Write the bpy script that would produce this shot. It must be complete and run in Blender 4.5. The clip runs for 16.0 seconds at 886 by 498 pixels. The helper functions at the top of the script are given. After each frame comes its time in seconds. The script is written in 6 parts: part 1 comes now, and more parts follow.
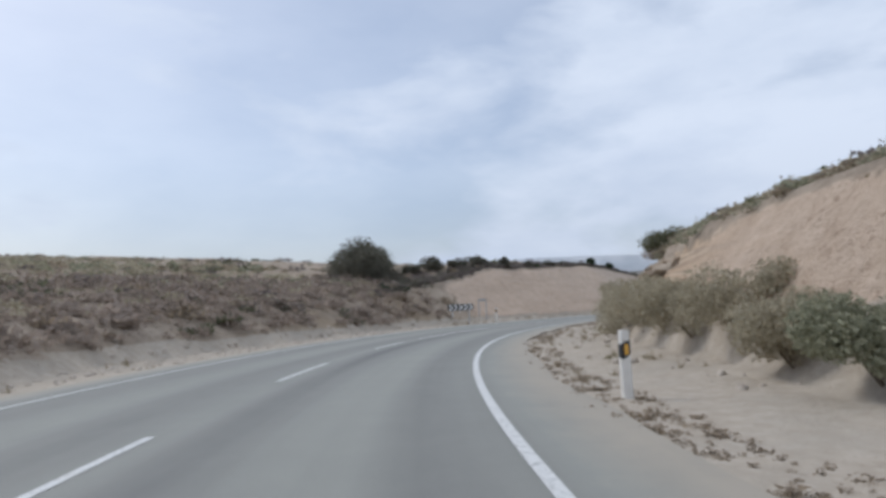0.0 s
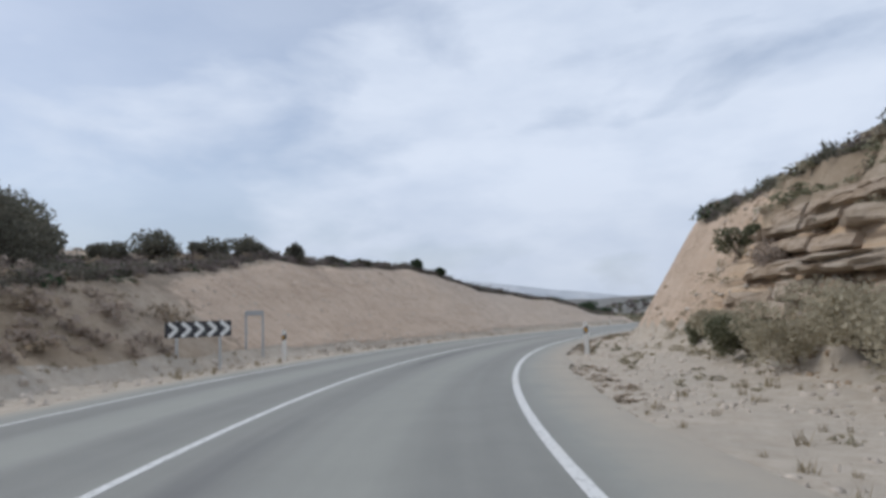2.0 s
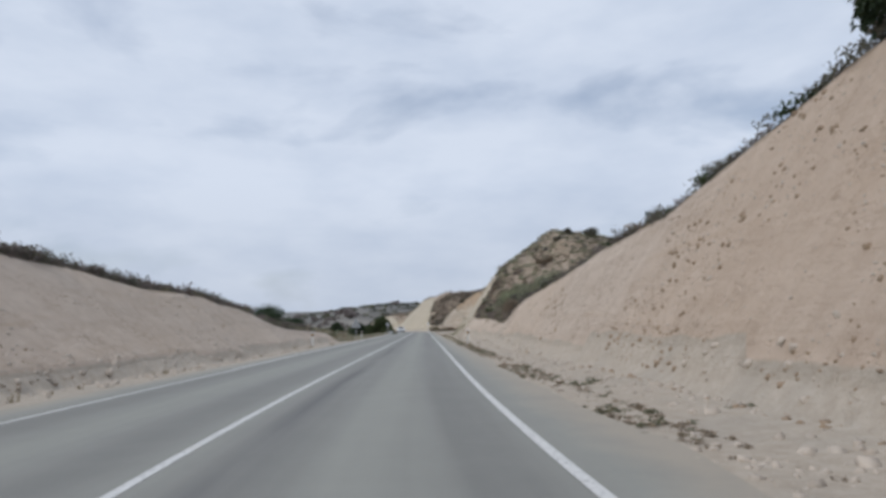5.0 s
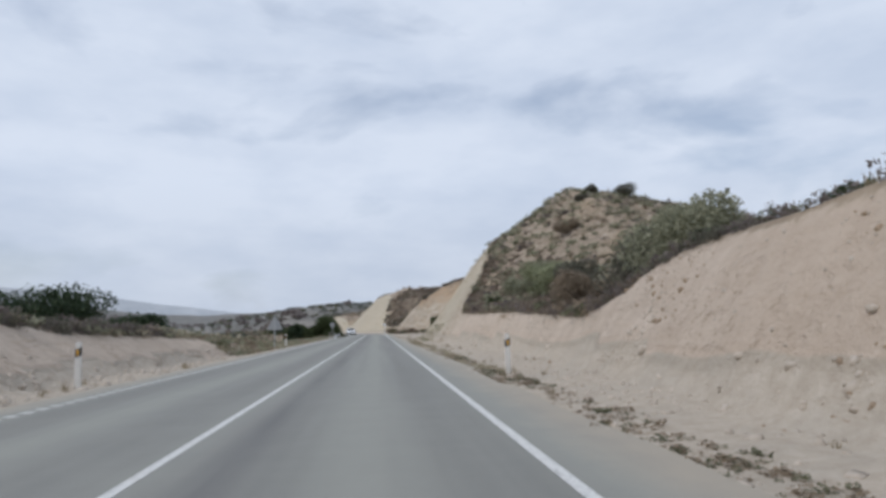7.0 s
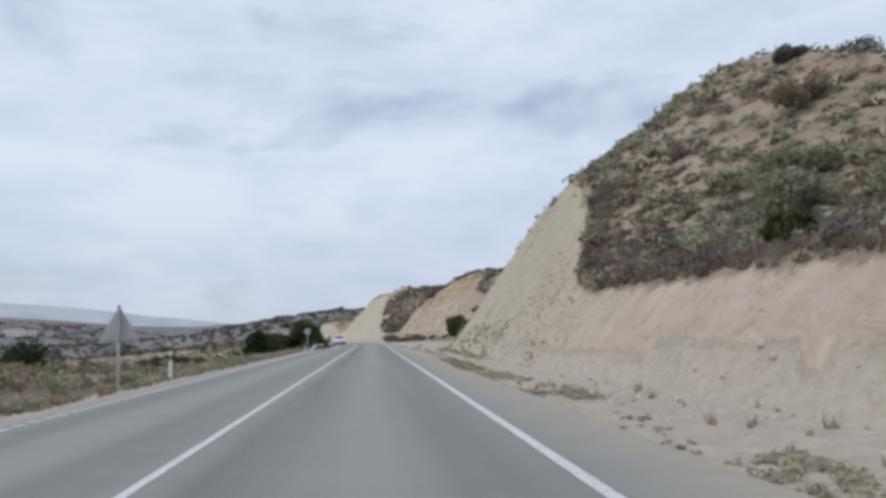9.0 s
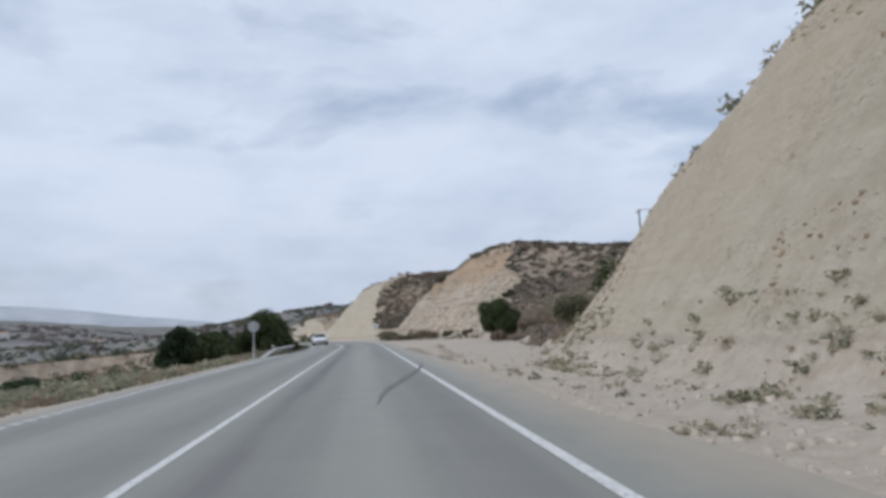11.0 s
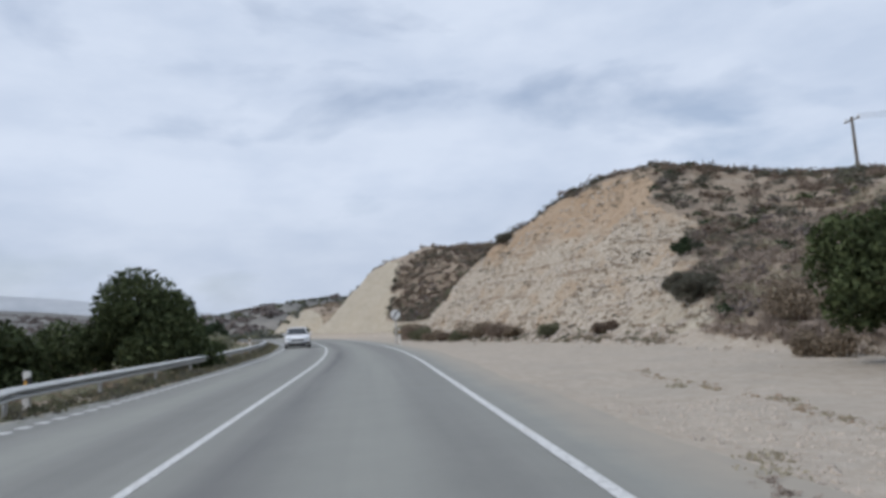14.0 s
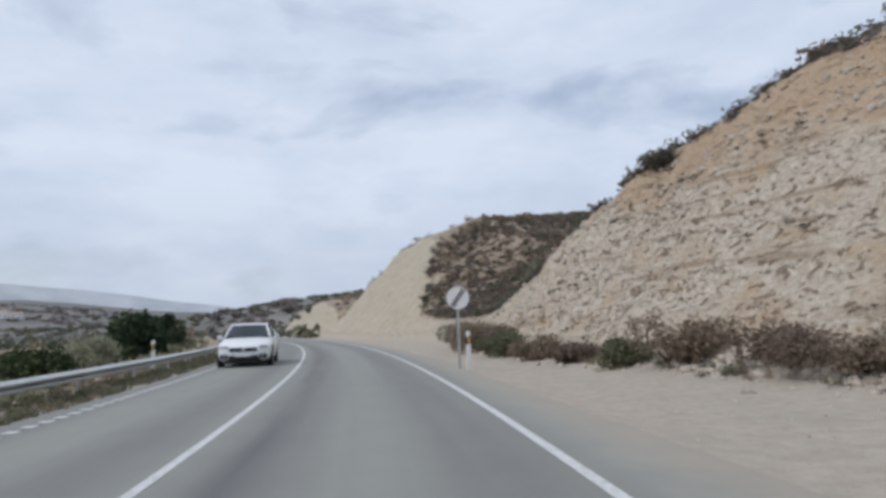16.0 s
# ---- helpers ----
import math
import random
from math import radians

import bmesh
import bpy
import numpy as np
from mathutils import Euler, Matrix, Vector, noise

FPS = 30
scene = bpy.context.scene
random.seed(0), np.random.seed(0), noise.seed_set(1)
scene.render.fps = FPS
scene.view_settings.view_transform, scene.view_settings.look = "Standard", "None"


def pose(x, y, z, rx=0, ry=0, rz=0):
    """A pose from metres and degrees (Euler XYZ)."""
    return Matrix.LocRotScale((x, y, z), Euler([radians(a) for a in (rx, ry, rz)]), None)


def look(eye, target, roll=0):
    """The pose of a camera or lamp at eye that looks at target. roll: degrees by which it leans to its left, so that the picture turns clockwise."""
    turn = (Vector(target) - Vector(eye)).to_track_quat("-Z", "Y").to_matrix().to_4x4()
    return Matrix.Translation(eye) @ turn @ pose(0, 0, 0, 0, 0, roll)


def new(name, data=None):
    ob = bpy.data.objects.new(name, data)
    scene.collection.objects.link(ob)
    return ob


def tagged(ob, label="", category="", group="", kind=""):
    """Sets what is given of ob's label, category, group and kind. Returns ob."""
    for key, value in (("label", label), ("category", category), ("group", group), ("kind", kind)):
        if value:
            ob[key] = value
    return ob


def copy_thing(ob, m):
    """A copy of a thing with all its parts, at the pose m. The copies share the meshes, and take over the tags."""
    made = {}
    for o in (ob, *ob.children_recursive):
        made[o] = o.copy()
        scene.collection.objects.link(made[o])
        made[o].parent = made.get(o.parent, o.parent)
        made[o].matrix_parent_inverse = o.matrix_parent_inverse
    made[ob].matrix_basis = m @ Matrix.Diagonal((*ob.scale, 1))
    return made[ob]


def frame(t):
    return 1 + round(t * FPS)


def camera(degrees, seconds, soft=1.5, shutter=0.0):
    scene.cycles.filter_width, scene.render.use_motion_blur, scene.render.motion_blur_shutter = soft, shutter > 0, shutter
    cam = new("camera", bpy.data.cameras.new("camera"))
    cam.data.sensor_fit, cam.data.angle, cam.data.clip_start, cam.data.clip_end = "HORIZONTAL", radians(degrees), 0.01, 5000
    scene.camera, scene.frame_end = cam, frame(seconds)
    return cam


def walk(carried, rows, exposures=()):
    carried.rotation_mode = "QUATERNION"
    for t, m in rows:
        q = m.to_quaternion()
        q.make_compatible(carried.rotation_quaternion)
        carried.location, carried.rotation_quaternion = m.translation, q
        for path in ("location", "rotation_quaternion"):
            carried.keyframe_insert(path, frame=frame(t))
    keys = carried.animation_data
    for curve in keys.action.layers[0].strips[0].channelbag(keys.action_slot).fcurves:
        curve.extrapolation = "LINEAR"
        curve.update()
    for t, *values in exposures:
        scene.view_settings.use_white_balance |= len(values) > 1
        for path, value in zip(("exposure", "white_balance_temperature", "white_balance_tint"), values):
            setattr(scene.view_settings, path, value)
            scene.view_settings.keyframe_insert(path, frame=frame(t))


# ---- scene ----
cam = camera(69.0, 16.0, soft=3.5)
EXPOSURES = ((0.0, -0.1, 6050, 10), (2.0, -0.1, 6150, 10), (3.0, -0.17, 6170, 10), (5.0, -0.19, 6180, 10), (9.0, -0.1, 6130, 10), (12.0, -0.17, 6050, 10), (16.0, -0.13, 6120, 10))
PATH = [
    (0, (32.383, -76.063, 1.133), (30.922, -74.710, 1.319), -2.6),
    (0.4, (28.210, -72.834, 1.133), (26.830, -71.400, 1.330), -2.8),
    (0.8, (24.336, -69.255, 1.133), (23.052, -67.735, 1.335), -2.9),
    (1.2, (20.670, -65.479, 1.133), (19.474, -63.888, 1.330), -2.5),
    (1.6, (17.201, -61.474, 1.133), (16.124, -59.802, 1.344), -2.4),
    (2, (14.057, -57.156, 1.133), (13.146, -55.390, 1.358), -2.3),
    (2.5, (10.934, -51.482, 1.133), (10.215, -49.628, 1.348), -2.9),
    (3, (8.227, -45.377, 1.133), (7.714, -43.455, 1.339), -3.7),
    (3.5, (5.973, -39.077, 1.133), (5.628, -37.119, 1.349), -3),
    (4, (4.236, -32.588, 1.14), (4.063, -30.609, 1.373), -1.6),
    (6.3, (2.109, -1.419, 1.205), (2.296, 0.558, 1.444), -2.1),
    (6.5, (2.106, 1.294, 1.21), (2.302, 3.27, 1.449), -1.8),
    (7, (2.045, 8.275, 1.195), (2.252, 10.25, 1.434), -1.7),
    (7.5, (1.997, 15.336, 1.175), (2.213, 17.308, 1.433), -1.7),
    (8, (1.989, 22.626, 1.126), (2.209, 24.597, 1.383), -2.2),
    (8.5, (1.95, 30.072, 1.138), (2.178, 32.043, 1.389), -2.6),
    (9, (1.953, 37.255, 1.126), (2.182, 39.225, 1.383), -2.9),
    (9.2, (1.958, 40.212, 1.12), (2.192, 42.183, 1.37), -3.0),
    (11.5, (1.916, 69.553, 1.092), (2.176, 71.521, 1.334), -3.7),
    (12, (1.984, 75.091, 1.132), (2.242, 77.061, 1.361), -3.7),
    (12.5, (1.995, 80.982, 1.117), (2.243, 82.951, 1.362), -3.6),
    (13, (1.927, 87.009, 1.116), (2.164, 88.98, 1.362), -3.5),
    (13.5, (1.994, 93.002, 1.14), (2.219, 94.975, 1.376), -2.9),
    (14, (1.945, 99.229, 1.163), (2.174, 101.203, 1.392), -3.2),
    (14.5, (1.926, 105.469, 1.184), (2.15, 107.444, 1.406), -3.4),
    (15, (1.912, 111.257, 1.169), (2.123, 113.233, 1.392), -2.2),
    (15.5, (1.884, 117.979, 1.165), (2.074, 119.957, 1.394), -1.7),
    (16, (1.81, 123.874, 1.205), (1.957, 125.856, 1.436), -1.9),
]
walk(cam, [(t, look(eye, target, roll)) for t, eye, target, roll in PATH], EXPOSURES)

# ---- world, sun and light ----
def node_tree(owner):
    owner.use_nodes = True
    tree = owner.node_tree
    tree.nodes.clear()
    return tree


def add(tree, kind, **values):
    n = tree.nodes.new(kind)
    for key, value in values.items():
        n.inputs[key].default_value = value
    return n


world = bpy.data.worlds.new("sky")
scene.world = world
wt = node_tree(world)
sky = wt.nodes.new("ShaderNodeTexSky")
sky.sky_type, sky.sun_disc = "NISHITA", False
SUN_UP, SUN_TURN = radians(46), radians(252)
sky.sun_elevation, sky.sun_rotation = SUN_UP, SUN_TURN
sky.air_density, sky.dust_density = 1.0, 2.5
wc = wt.nodes.new("ShaderNodeTexCoord")
wm = add(wt, "ShaderNodeMapping", Scale=(1.0, 1.0, 2.6), Location=(0.35, 0.1, 0.0))
wt.links.new(wc.outputs["Generated"], wm.inputs["Vector"])
wn = add(wt, "ShaderNodeTexNoise", Scale=3.1, Detail=8.0, Roughness=0.52, Distortion=0.25)
wn2 = add(wt, "ShaderNodeTexNoise", Scale=4.3, Detail=8.0, Roughness=0.55)
for n in (wn, wn2):
    wt.links.new(wm.outputs["Vector"], n.inputs["Vector"])
west = wt.nodes.new("ShaderNodeVectorMath")
west.operation, west.inputs[1].default_value = "DOT_PRODUCT", (-0.93, 0.30, 0.2)
wt.links.new(wc.outputs["Generated"], west.inputs[0])
clear = wt.nodes.new("ShaderNodeMapRange")
clear.inputs["From Min"].default_value, clear.inputs["From Max"].default_value = 0.70, 1.0
clear.inputs["To Min"].default_value, clear.inputs["To Max"].default_value = -0.09, 0.20
wt.links.new(west.outputs["Value"], clear.inputs["Value"])
thin = wt.nodes.new("ShaderNodeMath")
thin.operation = "SUBTRACT"
wt.links.new(wn.outputs["Fac"], thin.inputs[0])
wt.links.new(clear.outputs["Result"], thin.inputs[1])
cover = wt.nodes.new("ShaderNodeMapRange")
cover.inputs["From Min"].default_value, cover.inputs["From Max"].default_value = 0.38, 0.55
cover.inputs["To Min"].default_value, cover.inputs["To Max"].default_value = 0.5, 1.0
wt.links.new(thin.outputs[0], cover.inputs["Value"])
shade = wt.nodes.new("ShaderNodeValToRGB")
shade.color_ramp.elements[0].position, shade.color_ramp.elements[0].color = 0.32, (6.3, 7.0, 8.2, 1)
shade.color_ramp.elements[1].position, shade.color_ramp.elements[1].color = 0.64, (7.75, 8.3, 9.25, 1)
wt.links.new(wn2.outputs["Fac"], shade.inputs["Fac"])
wmix = wt.nodes.new("ShaderNodeMixRGB")
wt.links.new(cover.outputs["Result"], wmix.inputs["Fac"])
blue = wt.nodes.new("ShaderNodeVectorMath")
blue.operation, blue.inputs["Scale"].default_value = "SCALE", 1.25
wt.links.new(sky.outputs["Color"], blue.inputs[0])
wt.links.new(blue.outputs["Vector"], wmix.inputs["Color1"])
wt.links.new(shade.outputs["Color"], wmix.inputs["Color2"])
height = wt.nodes.new("ShaderNodeSeparateXYZ")
wt.links.new(wc.outputs["Generated"], height.inputs[0])
haze = add(wt, "ShaderNodeMapRange", **{"From Min": 0.0, "From Max": 0.22, "To Min": 0.85, "To Max": 1.0})
wt.links.new(height.outputs["Z"], haze.inputs["Value"])
dim = wt.nodes.new("ShaderNodeVectorMath")
dim.operation = "SCALE"
wt.links.new(wmix.outputs["Color"], dim.inputs[0])
wt.links.new(haze.outputs["Result"], dim.inputs["Scale"])
wb = add(wt, "ShaderNodeBackground", Strength=0.1)
wt.links.new(dim.outputs["Vector"], wb.inputs["Color"])
wo = wt.nodes.new("ShaderNodeOutputWorld")
wt.links.new(wb.outputs["Background"], wo.inputs["Surface"])

sun = new("sun", bpy.data.lights.new("sun", "SUN"))
sun.data.energy, sun.data.angle, sun.data.color = 1.5, radians(14), (1.0, 0.93, 0.84)
way = Vector((math.sin(SUN_TURN) * math.cos(SUN_UP), math.cos(SUN_TURN) * math.cos(SUN_UP), math.sin(SUN_UP)))
sun.matrix_world = look(way * 100, (0, 0, 0))


# ---- materials ----
def material(name, build):
    m = bpy.data.materials.new(name)
    t = node_tree(m)
    out = t.nodes.new("ShaderNodeOutputMaterial")
    p = t.nodes.new("ShaderNodeBsdfPrincipled")
    t.links.new(p.outputs["BSDF"], out.inputs["Surface"])
    build(t, p)
    return m


def coords(t, scale=(1, 1, 1)):
    c = t.nodes.new("ShaderNodeTexCoord")
    mp = add(t, "ShaderNodeMapping", Scale=scale)
    t.links.new(c.outputs["Object"], mp.inputs["Vector"])
    return mp.outputs["Vector"]


def noise_at(t, vec, scale, detail=5.0, rough=0.55, distort=0.0):
    n = add(t, "ShaderNodeTexNoise", Scale=scale, Detail=detail, Roughness=rough, Distortion=distort)
    t.links.new(vec, n.inputs["Vector"])
    return n.outputs["Fac"]


def noise_colour(t, vec, scale):
    n = add(t, "ShaderNodeTexNoise", Scale=scale, Detail=3.0)
    t.links.new(vec, n.inputs["Vector"])
    return n.outputs["Color"]


def ramp(t, fac, *stops):
    r = t.nodes.new("ShaderNodeValToRGB")
    el = r.color_ramp.elements
    while len(el) < len(stops):
        el.new(0.5)
    for e, (at, c) in zip(el, stops):
        e.position = at
        e.color = (*c, 1) if len(c) == 3 else c
    t.links.new(fac, r.inputs["Fac"])
    return r.outputs["Color"]


def mix(t, fac, a, b, mode="MIX"):
    m = t.nodes.new("ShaderNodeMixRGB")
    m.blend_type = mode
    for key, v in (("Fac", fac), ("Color1", a), ("Color2", b)):
        if isinstance(v, (int, float)):
            m.inputs[key].default_value = v
        elif isinstance(v, tuple):
            m.inputs[key].default_value = (*v, 1)
        else:
            t.links.new(v, m.inputs[key])
    return m.outputs["Color"]


def maths(t, op, a, b=0.0):
    m = t.nodes.new("ShaderNodeMath")
    m.operation = op
    for i, v in enumerate((a, b)):
        if isinstance(v, (int, float)):
            m.inputs[i].default_value = v
        else:
            t.links.new(v, m.inputs[i])
    return m.outputs[0]


def bump(t, p, height, strength=0.5, distance=0.05):
    b = add(t, "ShaderNodeBump", Strength=strength, Distance=distance)
    t.links.new(height, b.inputs["Height"])
    t.links.new(b.outputs["Normal"], p.inputs["Normal"])


def plain(name, color, rough=0.6, metal=0.0, grain=0.12, scale=30.0):
    def build(t, p):
        v = coords(t)
        n = noise_at(t, v, scale)
        n2 = noise_at(t, v, scale * 0.13)
        f = mix(t, 0.5, n, n2)
        c = ramp(t, f, (0.3, tuple(x * (1 - grain) for x in color)), (0.7, tuple(min(1, x * (1 + grain)) for x in color)))
        t.links.new(c, p.inputs["Base Color"])
        p.inputs["Roughness"].default_value = rough
        p.inputs["Metallic"].default_value = metal
        bump(t, p, n, 0.12, 0.005)
    return material(name, build)


def attribute(t, name):
    a = t.nodes.new("ShaderNodeAttribute")
    a.attribute_name = name
    return a.outputs["Fac"]


def build_ground(t, p):
    v = coords(t)
    big = noise_at(t, v, 0.07, 4)
    mid = noise_at(t, v, 0.55, 6, 0.6)
    fine = noise_at(t, v, 4.2, 7, 0.7)
    grit = noise_at(t, v, 24.0, 3, 0.6)
    lump = noise_at(t, v, 1.7, 5, 0.65, 0.6)
    # bare cut: pale marl, clods, rain runnels, and beds of ochre and stone
    beds = noise_at(t, coords(t, (0.10, 0.10, 1.5)), 1.3, 6, 0.62, 0.5)
    runs = noise_at(t, coords(t, (1.0, 1.0, 0.16)), 1.5, 6, 0.65, 0.3)
    marl = ramp(t, beds, (0.30, (0.431, 0.327, 0.237)), (0.45, (0.538, 0.432, 0.338)), (0.56, (0.586, 0.48, 0.385)), (0.72, (0.48, 0.346, 0.228)))
    marl = mix(t, 0.5, marl, ramp(t, lump, (0.32, (0.412, 0.317, 0.237)), (0.5, (0.538, 0.437, 0.343)), (0.68, (0.624, 0.528, 0.433))))
    marl = mix(t, 0.22, marl, ramp(t, runs, (0.34, (0.346, 0.259, 0.185)), (0.62, (0.633, 0.528, 0.428))))
    crumb = ramp(t, noise_at(t, v, 0.42, 4, 0.6), (0.47, (0, 0, 0)), (0.57, (1, 1, 1)))
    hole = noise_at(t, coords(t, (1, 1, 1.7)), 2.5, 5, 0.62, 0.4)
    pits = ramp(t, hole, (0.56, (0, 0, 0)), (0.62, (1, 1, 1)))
    # dark specks in crumbled patches paint the shadows under clods
    small = ramp(t, noise_at(t, coords(t, (1, 1, 1.4)), 6.0, 5, 0.65, 0.4), (0.54, (0, 0, 0)), (0.62, (0.9, 0.9, 0.9)))
    marl = mix(t, mix(t, crumb, (0, 0, 0), small), marl, (0.33, 0.245, 0.175))
    marl = mix(t, ramp(t, fine, (0.58, (0, 0, 0)), (0.72, (0.4, 0.4, 0.4))), marl, (0.326, 0.255, 0.182))
    marl = mix(t, ramp(t, big, (0.48, (0, 0, 0)), (0.62, (0.4, 0.4, 0.4))), marl, (0.53, 0.40, 0.285))
    soften = add(t, "ShaderNodeHueSaturation", Saturation=0.86)
    t.links.new(marl, soften.inputs["Color"])
    marl = soften.outputs["Color"]
    where_y = t.nodes.new("ShaderNodeSeparateXYZ")
    t.links.new(mix(t, 0.5, v, mix(t, 1.0, v, noise_colour(t, v, 0.05), "ADD")), where_y.inputs[0])
    for y0, y1, tint in ((50, 66, (0.90, 0.955, 0.92)), (4, -24, (0.985, 0.925, 0.875))):
        span = add(t, "ShaderNodeMapRange", **{"From Min": y0, "From Max": y1})
        t.links.new(where_y.outputs["Y"], span.inputs["Value"])
        marl = mix(t, span.outputs["Result"], marl, mix(t, 1.0, marl, tint, "MULTIPLY"))
    # broken limestone, its hollows painted dark as shade, ochre earth in the upper beds
    chip = add(t, "ShaderNodeTexVoronoi", Scale=6.5)
    warp = mix(t, 0.12, v, noise_colour(t, v, 1.2))
    t.links.new(warp, chip.inputs["Vector"])
    stone = ramp(t, chip.outputs["Distance"], (0.05, (0.57, 0.50, 0.405)), (0.45, (0.50, 0.425, 0.335)), (0.8, (0.38, 0.31, 0.235)))
    stone = mix(t, 0.7, stone, ramp(t, fine, (0.32, (0.33, 0.27, 0.205)), (0.52, (0.58, 0.51, 0.415)), (0.70, (0.74, 0.68, 0.585))))
    stone = mix(t, ramp(t, mid, (0.50, (0, 0, 0)), (0.66, (0.7, 0.7, 0.7))), stone, (0.45, 0.33, 0.22))
    stone = mix(t, ramp(t, beds, (0.36, (0.7, 0.7, 0.7)), (0.44, (0, 0, 0))), stone, (0.30, 0.225, 0.16))
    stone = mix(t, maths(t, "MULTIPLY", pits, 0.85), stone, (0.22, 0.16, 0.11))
    up = t.nodes.new("ShaderNodeSeparateXYZ")
    t.links.new(v, up.inputs[0])
    high = maths(t, "ADD", maths(t, "MULTIPLY", up.outputs["Z"], 0.085), maths(t, "MULTIPLY", mid, 0.45))
    stone = mix(t, ramp(t, high, (0.68, (0, 0, 0)), (0.80, (0.8, 0.8, 0.8))), stone, (0.48, 0.35, 0.235))
    # layered sandstone in the bend
    thin = noise_at(t, coords(t, (0.07, 0.07, 1.7)), 1.0, 6, 0.62, 0.8)
    layer = ramp(t, thin, (0.36, (0.17, 0.125, 0.09)), (0.42, (0.50, 0.35, 0.22)), (0.50, (0.62, 0.49, 0.36)), (0.55, (0.22, 0.165, 0.12)), (0.60, (0.56, 0.40, 0.26)), (0.68, (0.30, 0.22, 0.15)))
    marl = mix(t, maths(t, "MULTIPLY", attribute(t, "layer"), 0.92), marl, layer)
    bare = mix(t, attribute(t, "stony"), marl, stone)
    # scrubland soil with dry grass
    soil = ramp(t, mid, (0.3, (0.25, 0.203, 0.157)), (0.5, (0.37, 0.303, 0.238)), (0.7, (0.48, 0.402, 0.322)))
    soil = mix(t, ramp(t, fine, (0.48, (0, 0, 0)), (0.7, (0.65, 0.65, 0.65))), soil, (0.18, 0.152, 0.115))
    soil = mix(t, ramp(t, big, (0.5, (0, 0, 0)), (0.62, (0.35, 0.35, 0.35))), soil, (0.33, 0.245, 0.15))
    edge = maths(t, "ADD", attribute(t, "bare"), maths(t, "MULTIPLY", maths(t, "SUBTRACT", lump, 0.5), 0.9))
    face = mix(t, ramp(t, edge, (0.42, (0, 0, 0)), (0.58, (1, 1, 1))), soil, bare)
    # gravel and dust beside the road
    gravel = ramp(t, fine, (0.3, (0.37, 0.315, 0.251)), (0.55, (0.456, 0.398, 0.33)), (0.78, (0.542, 0.49, 0.418)))
    gravel = mix(t, ramp(t, mid, (0.45, (0, 0, 0)), (0.65, (0.5, 0.5, 0.5))), gravel, (0.378, 0.341, 0.29))
    gravel = mix(t, ramp(t, grit, (0.60, (0, 0, 0)), (0.72, (0.6, 0.6, 0.6))), gravel, (0.232, 0.197, 0.154))
    ge = maths(t, "ADD", attribute(t, "gravel"), maths(t, "MULTIPLY", maths(t, "SUBTRACT", mid, 0.5), 0.8))
    gm = ramp(t, ge, (0.42, (0, 0, 0)), (0.58, (1, 1, 1)))
    face = mix(t, gm, face, gravel)
    # far country: woods and fields, with haze greyed into the colours
    far = ramp(t, noise_at(t, coords(t), 0.03, 8, 0.65), (0.36, (0.145, 0.145, 0.137)), (0.50, (0.18, 0.176, 0.166)), (0.60, (0.22, 0.212, 0.195)), (0.70, (0.29, 0.275, 0.25)))
    face = mix(t, attribute(t, "far"), face, far)
    t.links.new(face, p.inputs["Base Color"])
    p.inputs["Roughness"].default_value = 0.95
    p.inputs["Specular IOR Level"].default_value = 0.15
    wall = maths(t, "ADD", maths(t, "MULTIPLY", lump, 1.2), maths(t, "ADD", maths(t, "MULTIPLY", runs, 0.5), maths(t, "MULTIPLY", beds, 1.2)))
    rocky = maths(t, "MULTIPLY", maths(t, "MULTIPLY", chip.outputs["Distance"], -0.9), attribute(t, "stony"))
    wall = maths(t, "SUBTRACT", maths(t, "ADD", wall, rocky), maths(t, "MULTIPLY", pits, maths(t, "ADD", maths(t, "MULTIPLY", crumb, 0.3), attribute(t, "stony"))))
    h = maths(t, "ADD", maths(t, "MULTIPLY", fine, 1.0), maths(t, "MULTIPLY", grit, 0.3))
    h = maths(t, "ADD", h, maths(t, "MULTIPLY", wall, attribute(t, "bare")))
    h = maths(t, "MULTIPLY", h, maths(t, "SUBTRACT", 1.0, maths(t, "MULTIPLY", attribute(t, "gravel"), 0.6)))
    bump(t, p, h, 0.75, 0.16)


